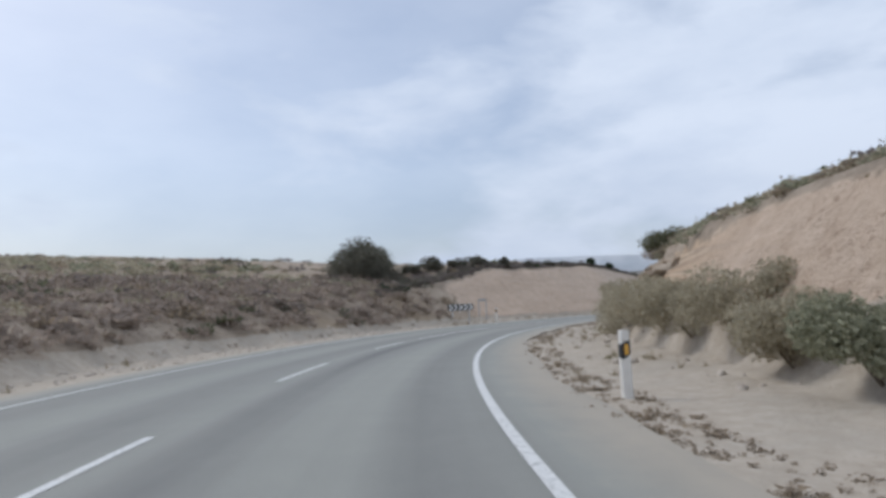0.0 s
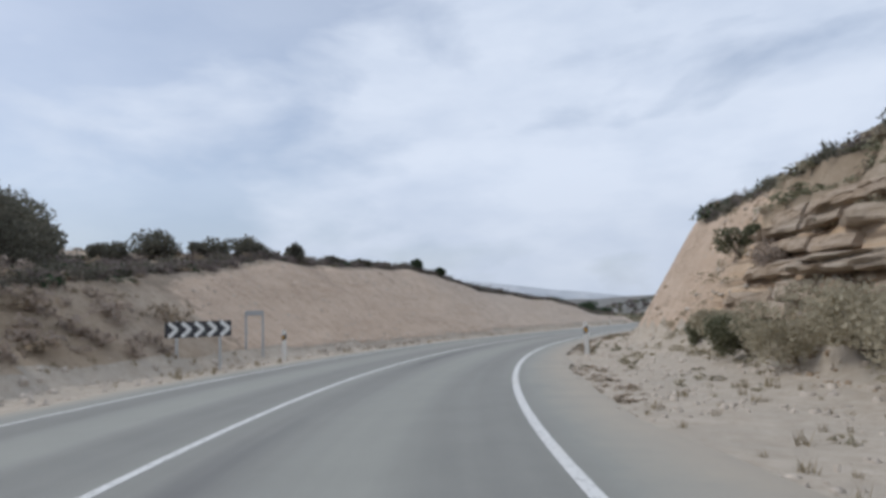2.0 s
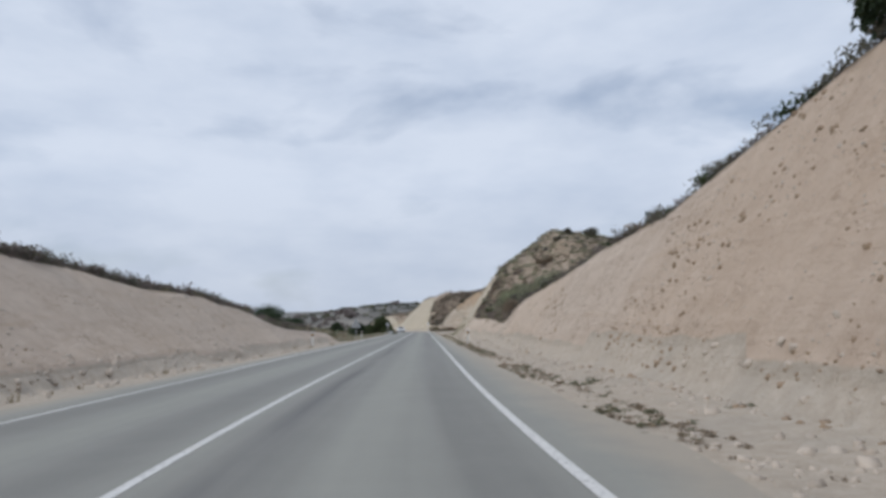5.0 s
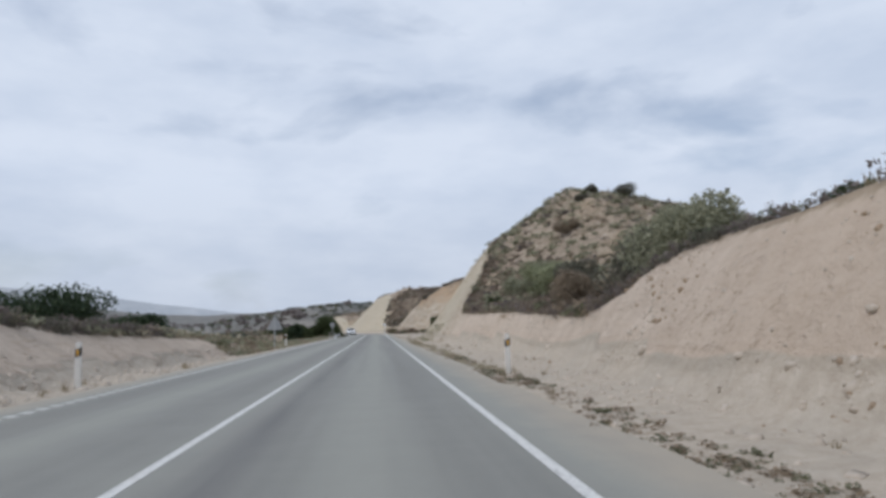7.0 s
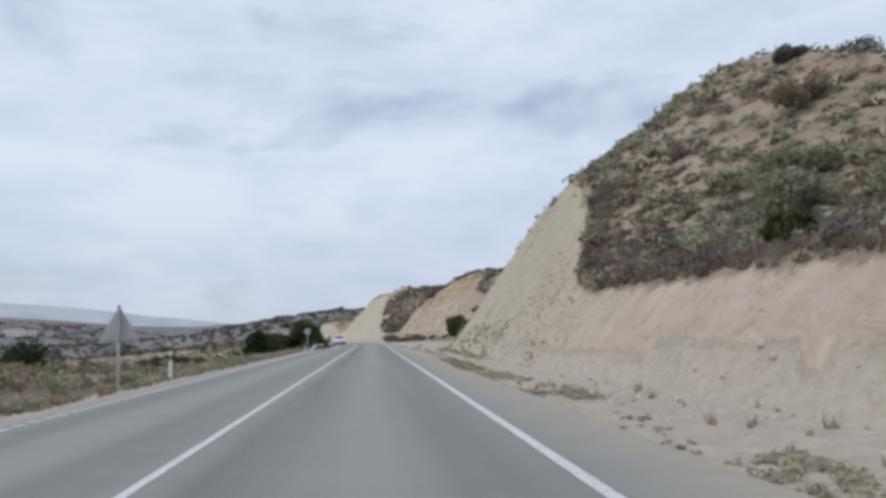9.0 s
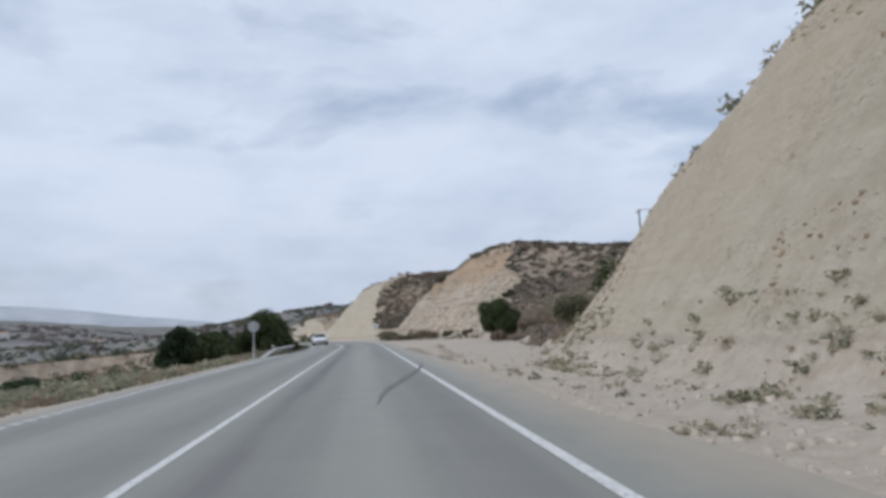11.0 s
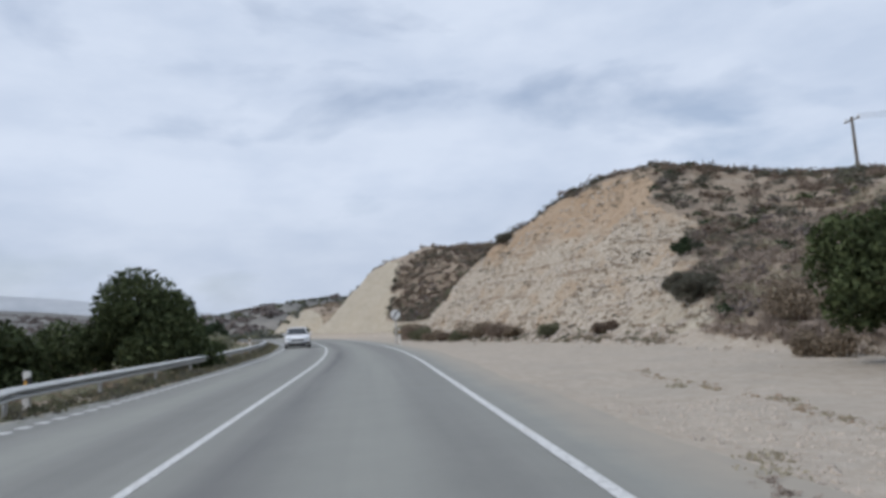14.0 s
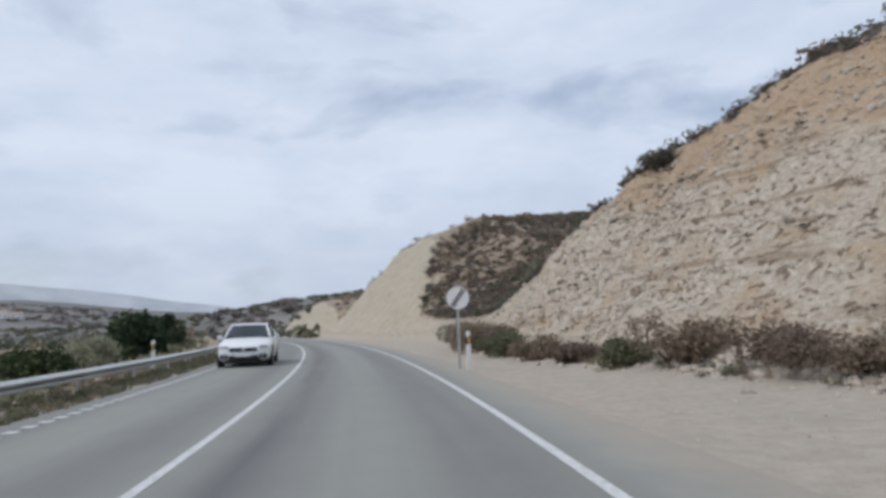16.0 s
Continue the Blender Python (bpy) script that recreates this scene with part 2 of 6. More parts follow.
def build_asphalt(t, p):
    v = coords(t)
    grit = noise_at(t, v, 60.0, 3, 0.7)
    mid = noise_at(t, v, 1.1, 8, 0.68)
    lane = t.nodes.new("ShaderNodeCombineXYZ")
    t.links.new(maths(t, "MULTIPLY", attribute(t, "across"), 1.1), lane.inputs["X"])
    t.links.new(maths(t, "MULTIPLY", attribute(t, "along"), 0.03), lane.inputs["Y"])
    long = noise_at(t, lane.outputs["Vector"], 1.6, 4, 0.5)
    c = ramp(t, long, (0.3, (0.185, 0.184, 0.168)), (0.7, (0.262, 0.259, 0.236)))
    c = mix(t, 0.5, c, ramp(t, mid, (0.3, (0.18, 0.178, 0.164)), (0.7, (0.275, 0.27, 0.243))))
    c = mix(t, 0.25, c, ramp(t, grit, (0.3, (0.06, 0.06, 0.06)), (0.7, (0.28, 0.275, 0.265))))
    track = maths(t, "COSINE", maths(t, "MULTIPLY", maths(t, "SUBTRACT", maths(t, "ABSOLUTE", attribute(t, "across")), 1.85), 2.9))
    track = maths(t, "ADD", maths(t, "MULTIPLY", track, 0.36), maths(t, "ADD", 0.14, maths(t, "MULTIPLY", long, 0.72)))
    c = mix(t, 0.42, c, ramp(t, track, (0.15, (0.15, 0.15, 0.141)), (0.85, (0.285, 0.288, 0.256))))
    rub = maths(t, "SUBTRACT", 1.0, maths(t, "MULTIPLY", maths(t, "ABSOLUTE", maths(t, "SUBTRACT", attribute(t, "across"), 0.66)), 3.2))
    stripe_wear = t.nodes.new("ShaderNodeCombineXYZ")
    t.links.new(maths(t, "MULTIPLY", attribute(t, "along"), 0.05), stripe_wear.inputs["Y"])
    t.links.new(maths(t, "MULTIPLY", attribute(t, "across"), 0.8), stripe_wear.inputs["X"])
    rub = maths(t, "MULTIPLY", maths(t, "MAXIMUM", rub, 0.0), ramp(t, noise_at(t, stripe_wear.outputs["Vector"], 1.3, 3), (0.40, (0.15, 0.15, 0.15)), (0.58, (0.85, 0.85, 0.85))))
    c = mix(t, rub, c, (0.105, 0.102, 0.104))
    dust = maths(t, "ADD", attribute(t, "dust"), maths(t, "MULTIPLY", maths(t, "SUBTRACT", mid, 0.5), 0.7))
    c = mix(t, ramp(t, dust, (0.4, (0, 0, 0)), (1.0, (0.75, 0.75, 0.75))), c, (0.36, 0.31, 0.25))
    c = mix(t, 1.0, c, (1.055, 1.06, 1.05), "MULTIPLY")
    t.links.new(c, p.inputs["Base Color"])
    p.inputs["Roughness"].default_value = 0.8
    bump(t, p, grit, 0.35, 0.006)


def build_paint(t, p):
    v = coords(t)
    n = noise_at(t, v, 14.0, 5, 0.7)
    n2 = noise_at(t, v, 1.1, 3)
    c = ramp(t, n, (0.34, (0.33, 0.33, 0.325)), (0.50, (0.62, 0.62, 0.605)))
    c = mix(t, ramp(t, n2, (0.55, (0, 0, 0)), (0.75, (0.5, 0.5, 0.5))), c, (0.5, 0.47, 0.42))
    t.links.new(c, p.inputs["Base Color"])
    p.inputs["Roughness"].default_value = 0.7


def leaf_material(name, dark, mid, light, thin=0.4):
    def build(t, p):
        g = t.nodes.new("ShaderNodeNewGeometry")
        big = noise_at(t, coords(t), 0.35, 3)
        f = mix(t, 0.45, g.outputs["Random Per Island"], big)
        c = ramp(t, f, (0.2, dark), (0.5, mid), (0.8, light))
        t.links.new(c, p.inputs["Base Color"])
        p.inputs["Roughness"].default_value = 0.75
        p.inputs["Specular IOR Level"].default_value = 0.2
        # light comes through the leaves
        through_leaf = t.nodes.new("ShaderNodeBsdfTranslucent")
        t.links.new(c, through_leaf.inputs["Color"])
        both = add(t, "ShaderNodeMixShader", Fac=thin)
        t.links.new(p.outputs["BSDF"], both.inputs[1])
        t.links.new(through_leaf.outputs["BSDF"], both.inputs[2])
        out = next(n for n in t.nodes if n.bl_idname == "ShaderNodeOutputMaterial")
        t.links.new(both.outputs["Shader"], out.inputs["Surface"])
    return material(name, build)


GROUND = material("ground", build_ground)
ASPHALT = material("asphalt", build_asphalt)
PAINT = material("road_paint", build_paint)
LEAF_GREEN = leaf_material("leaf_green", (0.034, 0.045, 0.020), (0.066, 0.085, 0.036), (0.125, 0.15, 0.068), 0.12)
LEAF_DARK = leaf_material("leaf_dark", (0.022, 0.035, 0.019), (0.041, 0.062, 0.032), (0.081, 0.108, 0.057), 0.12)
LEAF_OLIVE = leaf_material("leaf_olive", (0.096, 0.103, 0.062), (0.161, 0.165, 0.103), (0.244, 0.232, 0.155))
LEAF_DRY = leaf_material("leaf_dry", (0.181, 0.146, 0.108), (0.282, 0.226, 0.168), (0.403, 0.329, 0.242))
LEAF_PALE = leaf_material("leaf_pale", (0.22, 0.20, 0.14), (0.33, 0.295, 0.21), (0.44, 0.39, 0.285))
LEAF_SAGE = leaf_material("leaf_sage", (0.20, 0.203, 0.138), (0.31, 0.31, 0.215), (0.43, 0.425, 0.305))
LEAF_DUSK = leaf_material("leaf_dusk", (0.088, 0.085, 0.066), (0.14, 0.135, 0.105), (0.20, 0.19, 0.15))
LEAF_GREY = leaf_material("leaf_grey", (0.121, 0.100, 0.093), (0.193, 0.164, 0.153), (0.290, 0.250, 0.225))
LEAF_RUST = leaf_material("leaf_rust", (0.135, 0.10, 0.078), (0.215, 0.165, 0.13), (0.30, 0.24, 0.185))
LEAF_DUST = leaf_material("leaf_dust", (0.25, 0.205, 0.17), (0.34, 0.28, 0.235), (0.43, 0.36, 0.305))
DULL_GRASS = leaf_material("dull_grass", (0.20, 0.16, 0.125), (0.27, 0.22, 0.175), (0.34, 0.285, 0.23))
# dark green lifted and greyed, so haze is part of the leaf colour
LEAF_HAZED = leaf_material("leaf_hazed", (0.10, 0.11, 0.09), (0.14, 0.148, 0.122), (0.19, 0.196, 0.163))
LEAF_KHAKI = leaf_material("leaf_khaki", (0.32, 0.285, 0.205), (0.42, 0.375, 0.275), (0.52, 0.47, 0.355))
LEAF_FRESH = leaf_material("leaf_fresh", (0.22, 0.235, 0.14), (0.31, 0.325, 0.20), (0.41, 0.42, 0.28))
STRAW = leaf_material("straw", (0.19, 0.155, 0.10), (0.29, 0.24, 0.16), (0.38, 0.32, 0.22))
BARK = plain("bark", (0.12, 0.095, 0.07), 0.9, 0, 0.3, 12)
WHITE_PLASTIC = plain("white_plastic", (0.74, 0.72, 0.68), 0.5, 0, 0.1, 8)
BLACK_PLASTIC = plain("black_plastic", (0.03, 0.03, 0.032), 0.45)
AMBER = plain("amber_reflector", (0.75, 0.42, 0.08), 0.25)
ZINC = plain("galvanised_steel", (0.50, 0.51, 0.51), 0.45, 0.75, 0.15, 20)
DULL_ZINC = plain("weathered_zinc", (0.46, 0.47, 0.46), 0.62, 0.15, 0.2, 14)
SIGN_BACK = plain("sign_back_grey", (0.42, 0.43, 0.44), 0.5, 0.35, 0.1, 9)
SIGN_WHITE = plain("sign_white", (0.78, 0.78, 0.76), 0.45, 0, 0.06, 5)
SIGN_BLACK = plain("sign_black", (0.035, 0.035, 0.04), 0.5)
EARTH = plain("brown_earth", (0.30, 0.225, 0.155), 0.95, 0, 0.3, 6)
STONE = plain("limestone", (0.46, 0.40, 0.335), 0.92, 0, 0.3, 6)
OLD_WOOD = plain("old_wood", (0.14, 0.115, 0.09), 0.9, 0, 0.25, 10)


TAR_WORN = plain("worn_tar", (0.135, 0.134, 0.13), 0.75, 0, 0.25, 3)
CAR_WHITE = plain("white_car_paint", (0.78, 0.79, 0.80), 0.22, 0, 0.02, 3)
GLASS_DARK = plain("dark_car_glass", (0.02, 0.024, 0.028), 0.06, 0, 0.1, 2)
TYRE = plain("tyre_rubber", (0.025, 0.025, 0.026), 0.85)
ALLOY = plain("alloy", (0.5, 0.5, 0.52), 0.3, 0.8)
LAMP_GLASS = plain("lamp_glass", (0.62, 0.66, 0.70), 0.08, 0.2)


# ---- helpers for meshes ----
def mesh_object(name, verts, faces, mat, parent=None, smooth=False):
    me = bpy.data.meshes.new(name)
    me.from_pydata(verts, [], faces)
    me.materials.append(mat)
    if smooth:
        me.polygons.foreach_set("use_smooth", [True] * len(me.polygons))
    me.update()
    ob = new(name, me)
    ob.parent = parent
    return ob


def part(name, bm, mat, parent, label=""):
    me = bpy.data.meshes.new(name)
    bm.to_mesh(me)
    bm.free()
    me.materials.append(mat)
    ob = new(name, me)
    ob.parent = parent
    return tagged(ob, label)


def thing(name, m, label, category, group="", kind=""):
    ob = new(name)
    ob.matrix_world = m
    ob.empty_display_size = 0.2
    return tagged(ob, label, category, group, kind)


def box(bm, size, at=(0, 0, 0), rot=None, bevel=0.0):
    m = Matrix.Translation(at) @ (rot or Matrix()) @ Matrix.Diagonal((*size, 1))
    r = bmesh.ops.create_cube(bm, size=1, matrix=m)
    if bevel:
        edges = {e for v in r["verts"] for e in v.link_edges}
        bmesh.ops.bevel(bm, geom=list(edges), offset=bevel, segments=2, affect="EDGES")


def rod(bm, a, b, r0, r1=None, sides=10):
    a, b = Vector(a), Vector(b)
    m = Matrix.Translation((a + b) / 2) @ (b - a).to_track_quat("Z", "Y").to_matrix().to_4x4()
    bmesh.ops.create_cone(bm, cap_ends=True, segments=sides, radius1=r0, radius2=r0 if r1 is None else r1, depth=(b - a).length, matrix=m)


def sweep(bm, points, profile):
    """A ribbon of the profile's (side, up) pairs along the points."""
    rings = []
    for i, q in enumerate(points):
        d = (points[min(i + 1, len(points) - 1)] - points[max(i - 1, 0)]).normalized()
        side = Vector((d.y, -d.x, 0)).normalized()
        rings.append([bm.verts.new(q + side * a + Vector((0, 0, b))) for a, b in profile])
    n = len(profile)
    for r0, r1 in zip(rings, rings[1:]):
        for j in range(n):
            bm.faces.new((r0[j], r0[(j + 1) % n], r1[(j + 1) % n], r1[j]))
    bm.faces.new(rings[0])
    bm.faces.new(rings[-1][::-1])


# ---- the lie of the land ----
# the centre line: a right-hand bend before s = 0, straight, then a left-hand bend
BEND_AT, BEND = 118.0, 0.0019
TURN_AT = (0, 8, 16, 24, 32, 40, 50, 60, 70, 80, 95)
TURN = (0, 0.0029, 0.0058, 0.0090, 0.0112, 0.0118, 0.0137, 0.0163, 0.0150, 0.0116, 0.0081)
back = np.arange(0, 100.01, 0.25)
bend = np.interp(back, TURN_AT, TURN)
head_back = np.concatenate([[0], np.cumsum((bend[1:] + bend[:-1]) / 2 * 0.25)])
x_back = np.concatenate([[0], np.cumsum(np.sin((head_back[1:] + head_back[:-1]) / 2) * 0.25)])
y_back = -np.concatenate([[0], np.cumsum(np.cos((head_back[1:] + head_back[:-1]) / 2) * 0.25)])


def centre(s):
    """x, y and heading (to the left) of the centre line at s metres along it."""
    s = np.asarray(s, float)
    b = np.clip(-s, 0, 100)
    past = np.clip(-s - 100, 0, None)
    h = np.interp(b, back, head_back)
    w = np.clip(s - BEND_AT, 0, 75)
    x = np.interp(b, back, x_back) + past * math.sin(head_back[-1]) - BEND * w ** 2 - np.clip(s - BEND_AT - 75, 0, None) * 2 * BEND * 75
    y = np.where(s < 0, np.interp(b, back, y_back) - past * math.cos(head_back[-1]), s)
    return x, y, h + np.arctan(2 * BEND * w)


def keyed(y, table):
    ys, vs = zip(*table)
    # a smooth run through the keys
    return np.mean([np.interp(np.asarray(y, float) + o, ys, vs) for o in (-1.6, 0, 1.6)], axis=0)


TOE_R = ((-110, 8), (-79, 7.5), (-62, 7.7), (-49, 8.4), (-44, 8.2), (-38, 7.8), (-32, 7.0), (22, 6.9), (30, 7.4), (45, 7.1), (60, 6.9), (80, 7), (83, 7.8), (89, 9.5), (97, 11), (105, 12.3), (112, 13.6), (118, 13), (125, 12), (129, 11.2), (136, 9.2), (141, 8.3), (150, 7.8), (157, 9), (165, 9.5), (176, 8.3), (183, 6.8), (205, 7.5), (222, 10), (230, 7))
RUN_R = ((-60, 0.55), (-40, 0.6), (20, 0.65), (57, 0.7), (84, 0.75), (110, 1.0), (123, 1.35), (129, 1.35), (134, 1.1), (140, 0.95), (150, 0.85), (260, 0.8))
CREST_R = ((-110, 2.8), (-64, 3.05), (-57, 3.5), (-50, 4.3), (-43, 4.75), (-36, 4.7), (-31, 4.8), (-27, 5.6), (-24, 6.5), (-20, 6.8), (-16, 6.7), (-11, 6.6), (-8, 6.2), (-5, 5.3), (-2, 4.5), (3, 4.1), (7, 3.85), (11, 3.3), (17, 2.95), (22.5, 2.9), (24.5, 2.4), (26, 1.4), (31, 1.5), (36, 1.8), (48, 2.05), (57, 2.25), (59, 3.4), (62, 5.5), (66, 8), (71, 9.3), (76, 9), (79, 7.2), (81, 5.4), (83, 3.6), (84.5, 2.5), (86, 1.2), (87.5, 0.5), (119, 0.5), (123, 2.2), (129, 5.1), (134, 8.6), (137, 10.1), (140, 10.1), (145, 8.9), (149, 7.4), (152, 5.3), (155, 3.2), (158, 1.8), (165, 1.6), (175, 1.8), (180, 6), (185, 9.5), (190, 11.2), (200, 10), (208, 4), (215, 2), (222, 3), (229, 5.6), (236, 6), (250, 5))
RIGHT_20 = ((-110, 6.3), (-60, 6.3), (-45, 7.4), (-30, 8.4), (-20, 8.8), (-10, 8.2), (0, 6.4), (10, 5), (20, 4.2), (28, 3.4), (35, 3.5), (45, 5.0), (52, 7.2), (57, 10.0), (62, 12.6), (66, 13.8), (71, 13.9), (77, 12.0), (81, 8), (86, 4.4), (95, 2.6), (105, 2.2), (112, 2.8), (119, 2.6), (125, 3.9), (129, 5.0), (131, 6.3), (134, 8.8), (137, 10.6), (142, 10.9), (150, 9), (156, 7), (162, 5.5), (170, 6), (178, 10.5), (188, 12.5), (200, 11), (210, 6), (220, 5), (235, 7), (250, 7))
RIGHT_40 = ((-110, 13), (-50, 13), (-20, 11.5), (0, 8), (10, 6.5), (20, 6), (35, 6), (50, 6.5), (58, 8.5), (65, 10.5), (72, 10.5), (85, 6.6), (95, 6.0), (105, 6.2), (118, 7.5), (127, 8.5), (136, 9.7), (143, 10.5), (160, 10), (185, 13.5), (200, 13), (250, 10))
TOE_L = ((-110, 6.4), (-60, 6.2), (-45, 6.2), (-36, 5.8), (20, 5.6), (35, 6), (60, 6.4), (260, 6))
CREST_L = ((-110, 0.8), (-60, 1.4), (-50, 1.8), (-45, 2.6), (-36, 3.8), (-31, 4.7), (-27, 5.15), (-14, 5.5), (-9, 5.5), (-6, 5.0), (-3.5, 4.3), (0.6, 3.9), (8, 3.6), (14, 3.4), (19, 3.1), (22, 2.7), (25, 2.2), (28, 1.7), (33, 1.3), (38, 1.2), (44, 1.0), (52, 0.7), (60, 0.4), (70, 0.1), (80, -0.3), (95, -0.9), (115, -1.6), (130, -1.8), (160, -1.4), (200, 0), (250, 1))
LEFT_20 = ((-110, 3), (-60, 4), (-42, 4.7), (-30, 5.9), (-14, 6.4), (-6, 5.7), (2, 4.7), (12, 4.1), (20, 3.5), (28, 2.3), (36, 2.1), (46, 1.4), (58, 0.4), (70, -0.8), (90, -2), (120, -3.2), (160, -3), (200, -1), (240, 1))
LEFT_60 = ((-110, 9), (-60, 9.5), (-30, 9), (0, 6), (25, 3), (50, -1), (80, -5), (120, -9), (160, -9), (220, -5), (300, -1))


def smooth(a, b, v):
    w = np.clip((v - a) / (b - a), 0, 1)
    return w * w * (3 - 2 * w)


def lattice(n, seed):
    return np.random.RandomState(seed).rand(n, n)


GRIDS = [lattice(256, s) for s in range(6)]


def rough(x, y, size, octaves=4, seed=0, gain=0.5):
    """Smooth noise from -1 to 1 over (x, y) metres, size metres to a wave."""
    total, amp, weight = 0.0, 1.0, 0.0
    for o in range(octaves):
        g = GRIDS[(seed + o) % 6]
        u, v = np.asarray(x) / size * 2 ** o + 37.3 * o + 90, np.asarray(y) / size * 2 ** o + 11.7 * o + 90
        i, j = np.floor(u).astype(int), np.floor(v).astype(int)
        f, h = u - i, v - j
        f, h = f * f * (3 - 2 * f), h * h * (3 - 2 * h)
        i0, j0, i1, j1 = i % 256, j % 256, (i + 1) % 256, (j + 1) % 256
        total = total + amp * ((g[i0, j0] * (1 - f) + g[i1, j0] * f) * (1 - h) + (g[i0, j1] * (1 - f) + g[i1, j1] * f) * h - 0.5) * 2
        weight, amp = weight + amp, amp * gain
    return total / weight


def place(s, d):
    """x, y of the point d metres to the right of the road's centre at s."""
    s, d = np.asarray(s, float), np.asarray(d, float)
    x, y, h = centre(s)
    h = h * np.where(d > 0, 1 - smooth(20, 90, d), 1 - smooth(60, 300, -d))
    return x + d * np.cos(h), y + d * np.sin(h)


LINE_S = np.arange(-110, 260, 0.25)
LINE_X, LINE_Y, LINE_H = centre(LINE_S)


def where(x, y):
    """s and d of a point near the road."""
    k = int(np.argmin(np.hypot(LINE_X - x, LINE_Y - y)))
    h = LINE_H[k]
    return LINE_S[k], (x - LINE_X[k]) * math.cos(h) + (y - LINE_Y[k]) * math.sin(h)


HILL_TOP = 33


def land(s, d):
    """Height of the ground, and how bare, stony, gravelly and far it is."""
    s, d = np.broadcast_arrays(np.asarray(s, float), np.asarray(d, float))
    x, y = place(s, d)
    r = np.abs(d)
    right = d > 0
    jag = rough(s, d * 0.3, 7, 4, 1)
    toe = np.where(right, keyed(s, TOE_R), keyed(s, TOE_L)) + 0.5 * jag
    crest = np.where(right, keyed(s, CREST_R), keyed(s, CREST_L))
    run = np.where(right, keyed(s, RUN_R), 1.3)
    # cut face with gullies and ledges
    gully = rough(s, d * 0.15, 2.4, 3, 2, 0.4)
    gully = gully * (0.4 + 0.6 * smooth(95, 115, s))
    cut = (r - toe) / run * (1 + 0.10 * gully) + 0.35 * gully * smooth(0.5, 3, r - toe)
    crag = smooth(119, 127, s) * (1 - smooth(152, 158, s)) * right * smooth(0.3, 1.2, r - toe)
    cut = cut + crag * (0.30 * rough(s, d * 0.8, 1.5, 3, 3, 0.7) + 0.12 * np.sin(cut * 5.5 + 3 * jag))
    strata = smooth(-76, -66, s) * (1 - smooth(-42, -39, s)) * right
    bed = cut / 0.95 + 0.55 * jag + 0.25 * rough(s, d * 0.2, 2.1, 3, 5)
    step = (np.floor(bed) + smooth(0.62, 1.0, bed % 1.0)) * 0.95 - 0.52 * jag
    cut = np.where(cut > 0.5, cut * (1 - 0.9 * strata) + step * 0.9 * strata, cut)
    edge = toe + np.maximum(crest, 0) * run
    a20 = np.where(right, keyed(s, RIGHT_20), keyed(s, LEFT_20))
    a40 = np.where(right, keyed(s, RIGHT_40), keyed(s, LEFT_60))
    r40 = np.where(right, 40.0, 60.0)
    e2 = np.maximum(20.0, edge + 3)
    hill = crest + (a20 - crest) * np.clip((r - edge) / (e2 - edge), -2, 1) + (a40 - a20) * np.clip((r - e2) / (r40 - e2), 0, 1)
    hill = hill + np.where(right, 0.8, -1.0) * smooth(0, 1, (r - r40) / 60)
    hill = hill + 0.45 * rough(x, y, 9, 4, 3) * smooth(0.5, 6, r - toe) + 1.6 * rough(x, y, 34, 3, 0) * smooth(18, 45, r)
    flat = -0.05 - 0.04 * smooth(4.6, 5.6, r) - 0.05 * smooth(4.8, 5.6, r) * ~right + 0.035 * rough(x, y, 2.3, 3, 4) * smooth(4.4, 5.2, r)
    low = np.minimum(cut, hill)
    low = low - np.maximum(0.5 - np.abs(cut - hill), 0) ** 2 / 2
    z = np.where(r < toe, flat, np.where(crest > 0.3, np.maximum(low, flat + 0.0), flat + (hill - flat) * smooth(0, 7, r - toe)))
    # banks of spoil at the foot of the cut
    z = z + np.where(crest > 1, 0.24 * np.exp(-((r - toe) / 1.1) ** 2) * (0.6 + 0.6 * jag), 0)
    # the far country
    dist = np.hypot(x, y - 60)
    wide = smooth(110, 420, dist) * (1 - (1 - smooth(25, 60, r)) * smooth(-150, -110, s) * (1 - smooth(250, 290, s)))
    hills = -8 + 20 * rough(x, y, 420, 4, 5) + 0.05 * np.clip(dist - 700, 0, 3500) * (0.6 + 0.7 * rough(x, y, 1300, 3, 2))
    hills = hills + HILL_TOP * np.exp(-(((x + 20) / 120) ** 2 + ((y - 520) / 150) ** 2)) + 26 * np.exp(-(((x + 190) / 170) ** 2 + ((y + 20) / 150) ** 2))
    west = smooth(0.22, 0.5, -x / np.maximum(dist, 1)) * (y > -100)
    hills = hills + west * (0.062 * np.clip(dist - 330, 0, 700) + 6 * smooth(300, 700, dist) * rough(x, y, 160, 3, 4))
    z = z * (1 - wide) + hills * wide
    z = np.where((r < 4.6) & (s > -126) & (s < 262), np.minimum(z, -0.045), z)
    bare = np.where((r > toe - 0.4) & (crest > 1.0), 1 - smooth(-0.7, 0.5, cut - hill), 0.0) * (dist < 300)
    bare = bare * np.where(right, smooth(-98, -90, s), smooth(-43, -35, s))
    # scrub has crept down over the upper beds of the layered cliff
    bare = bare * (1 - strata * smooth(0.66, 0.80, z / np.maximum(crest, 0.5) + 0.16 * jag))
    gravel = np.where(r < np.where(~right & (s > 40), 5.3, toe + 0.4), 1.0, 0.0) * (dist < 300)
    stony = np.where(right, smooth(120, 128, s) * (1 - smooth(152, 158, s)), 0.0)
    return z, bare, stony, gravel, smooth(140, 420, dist), strata


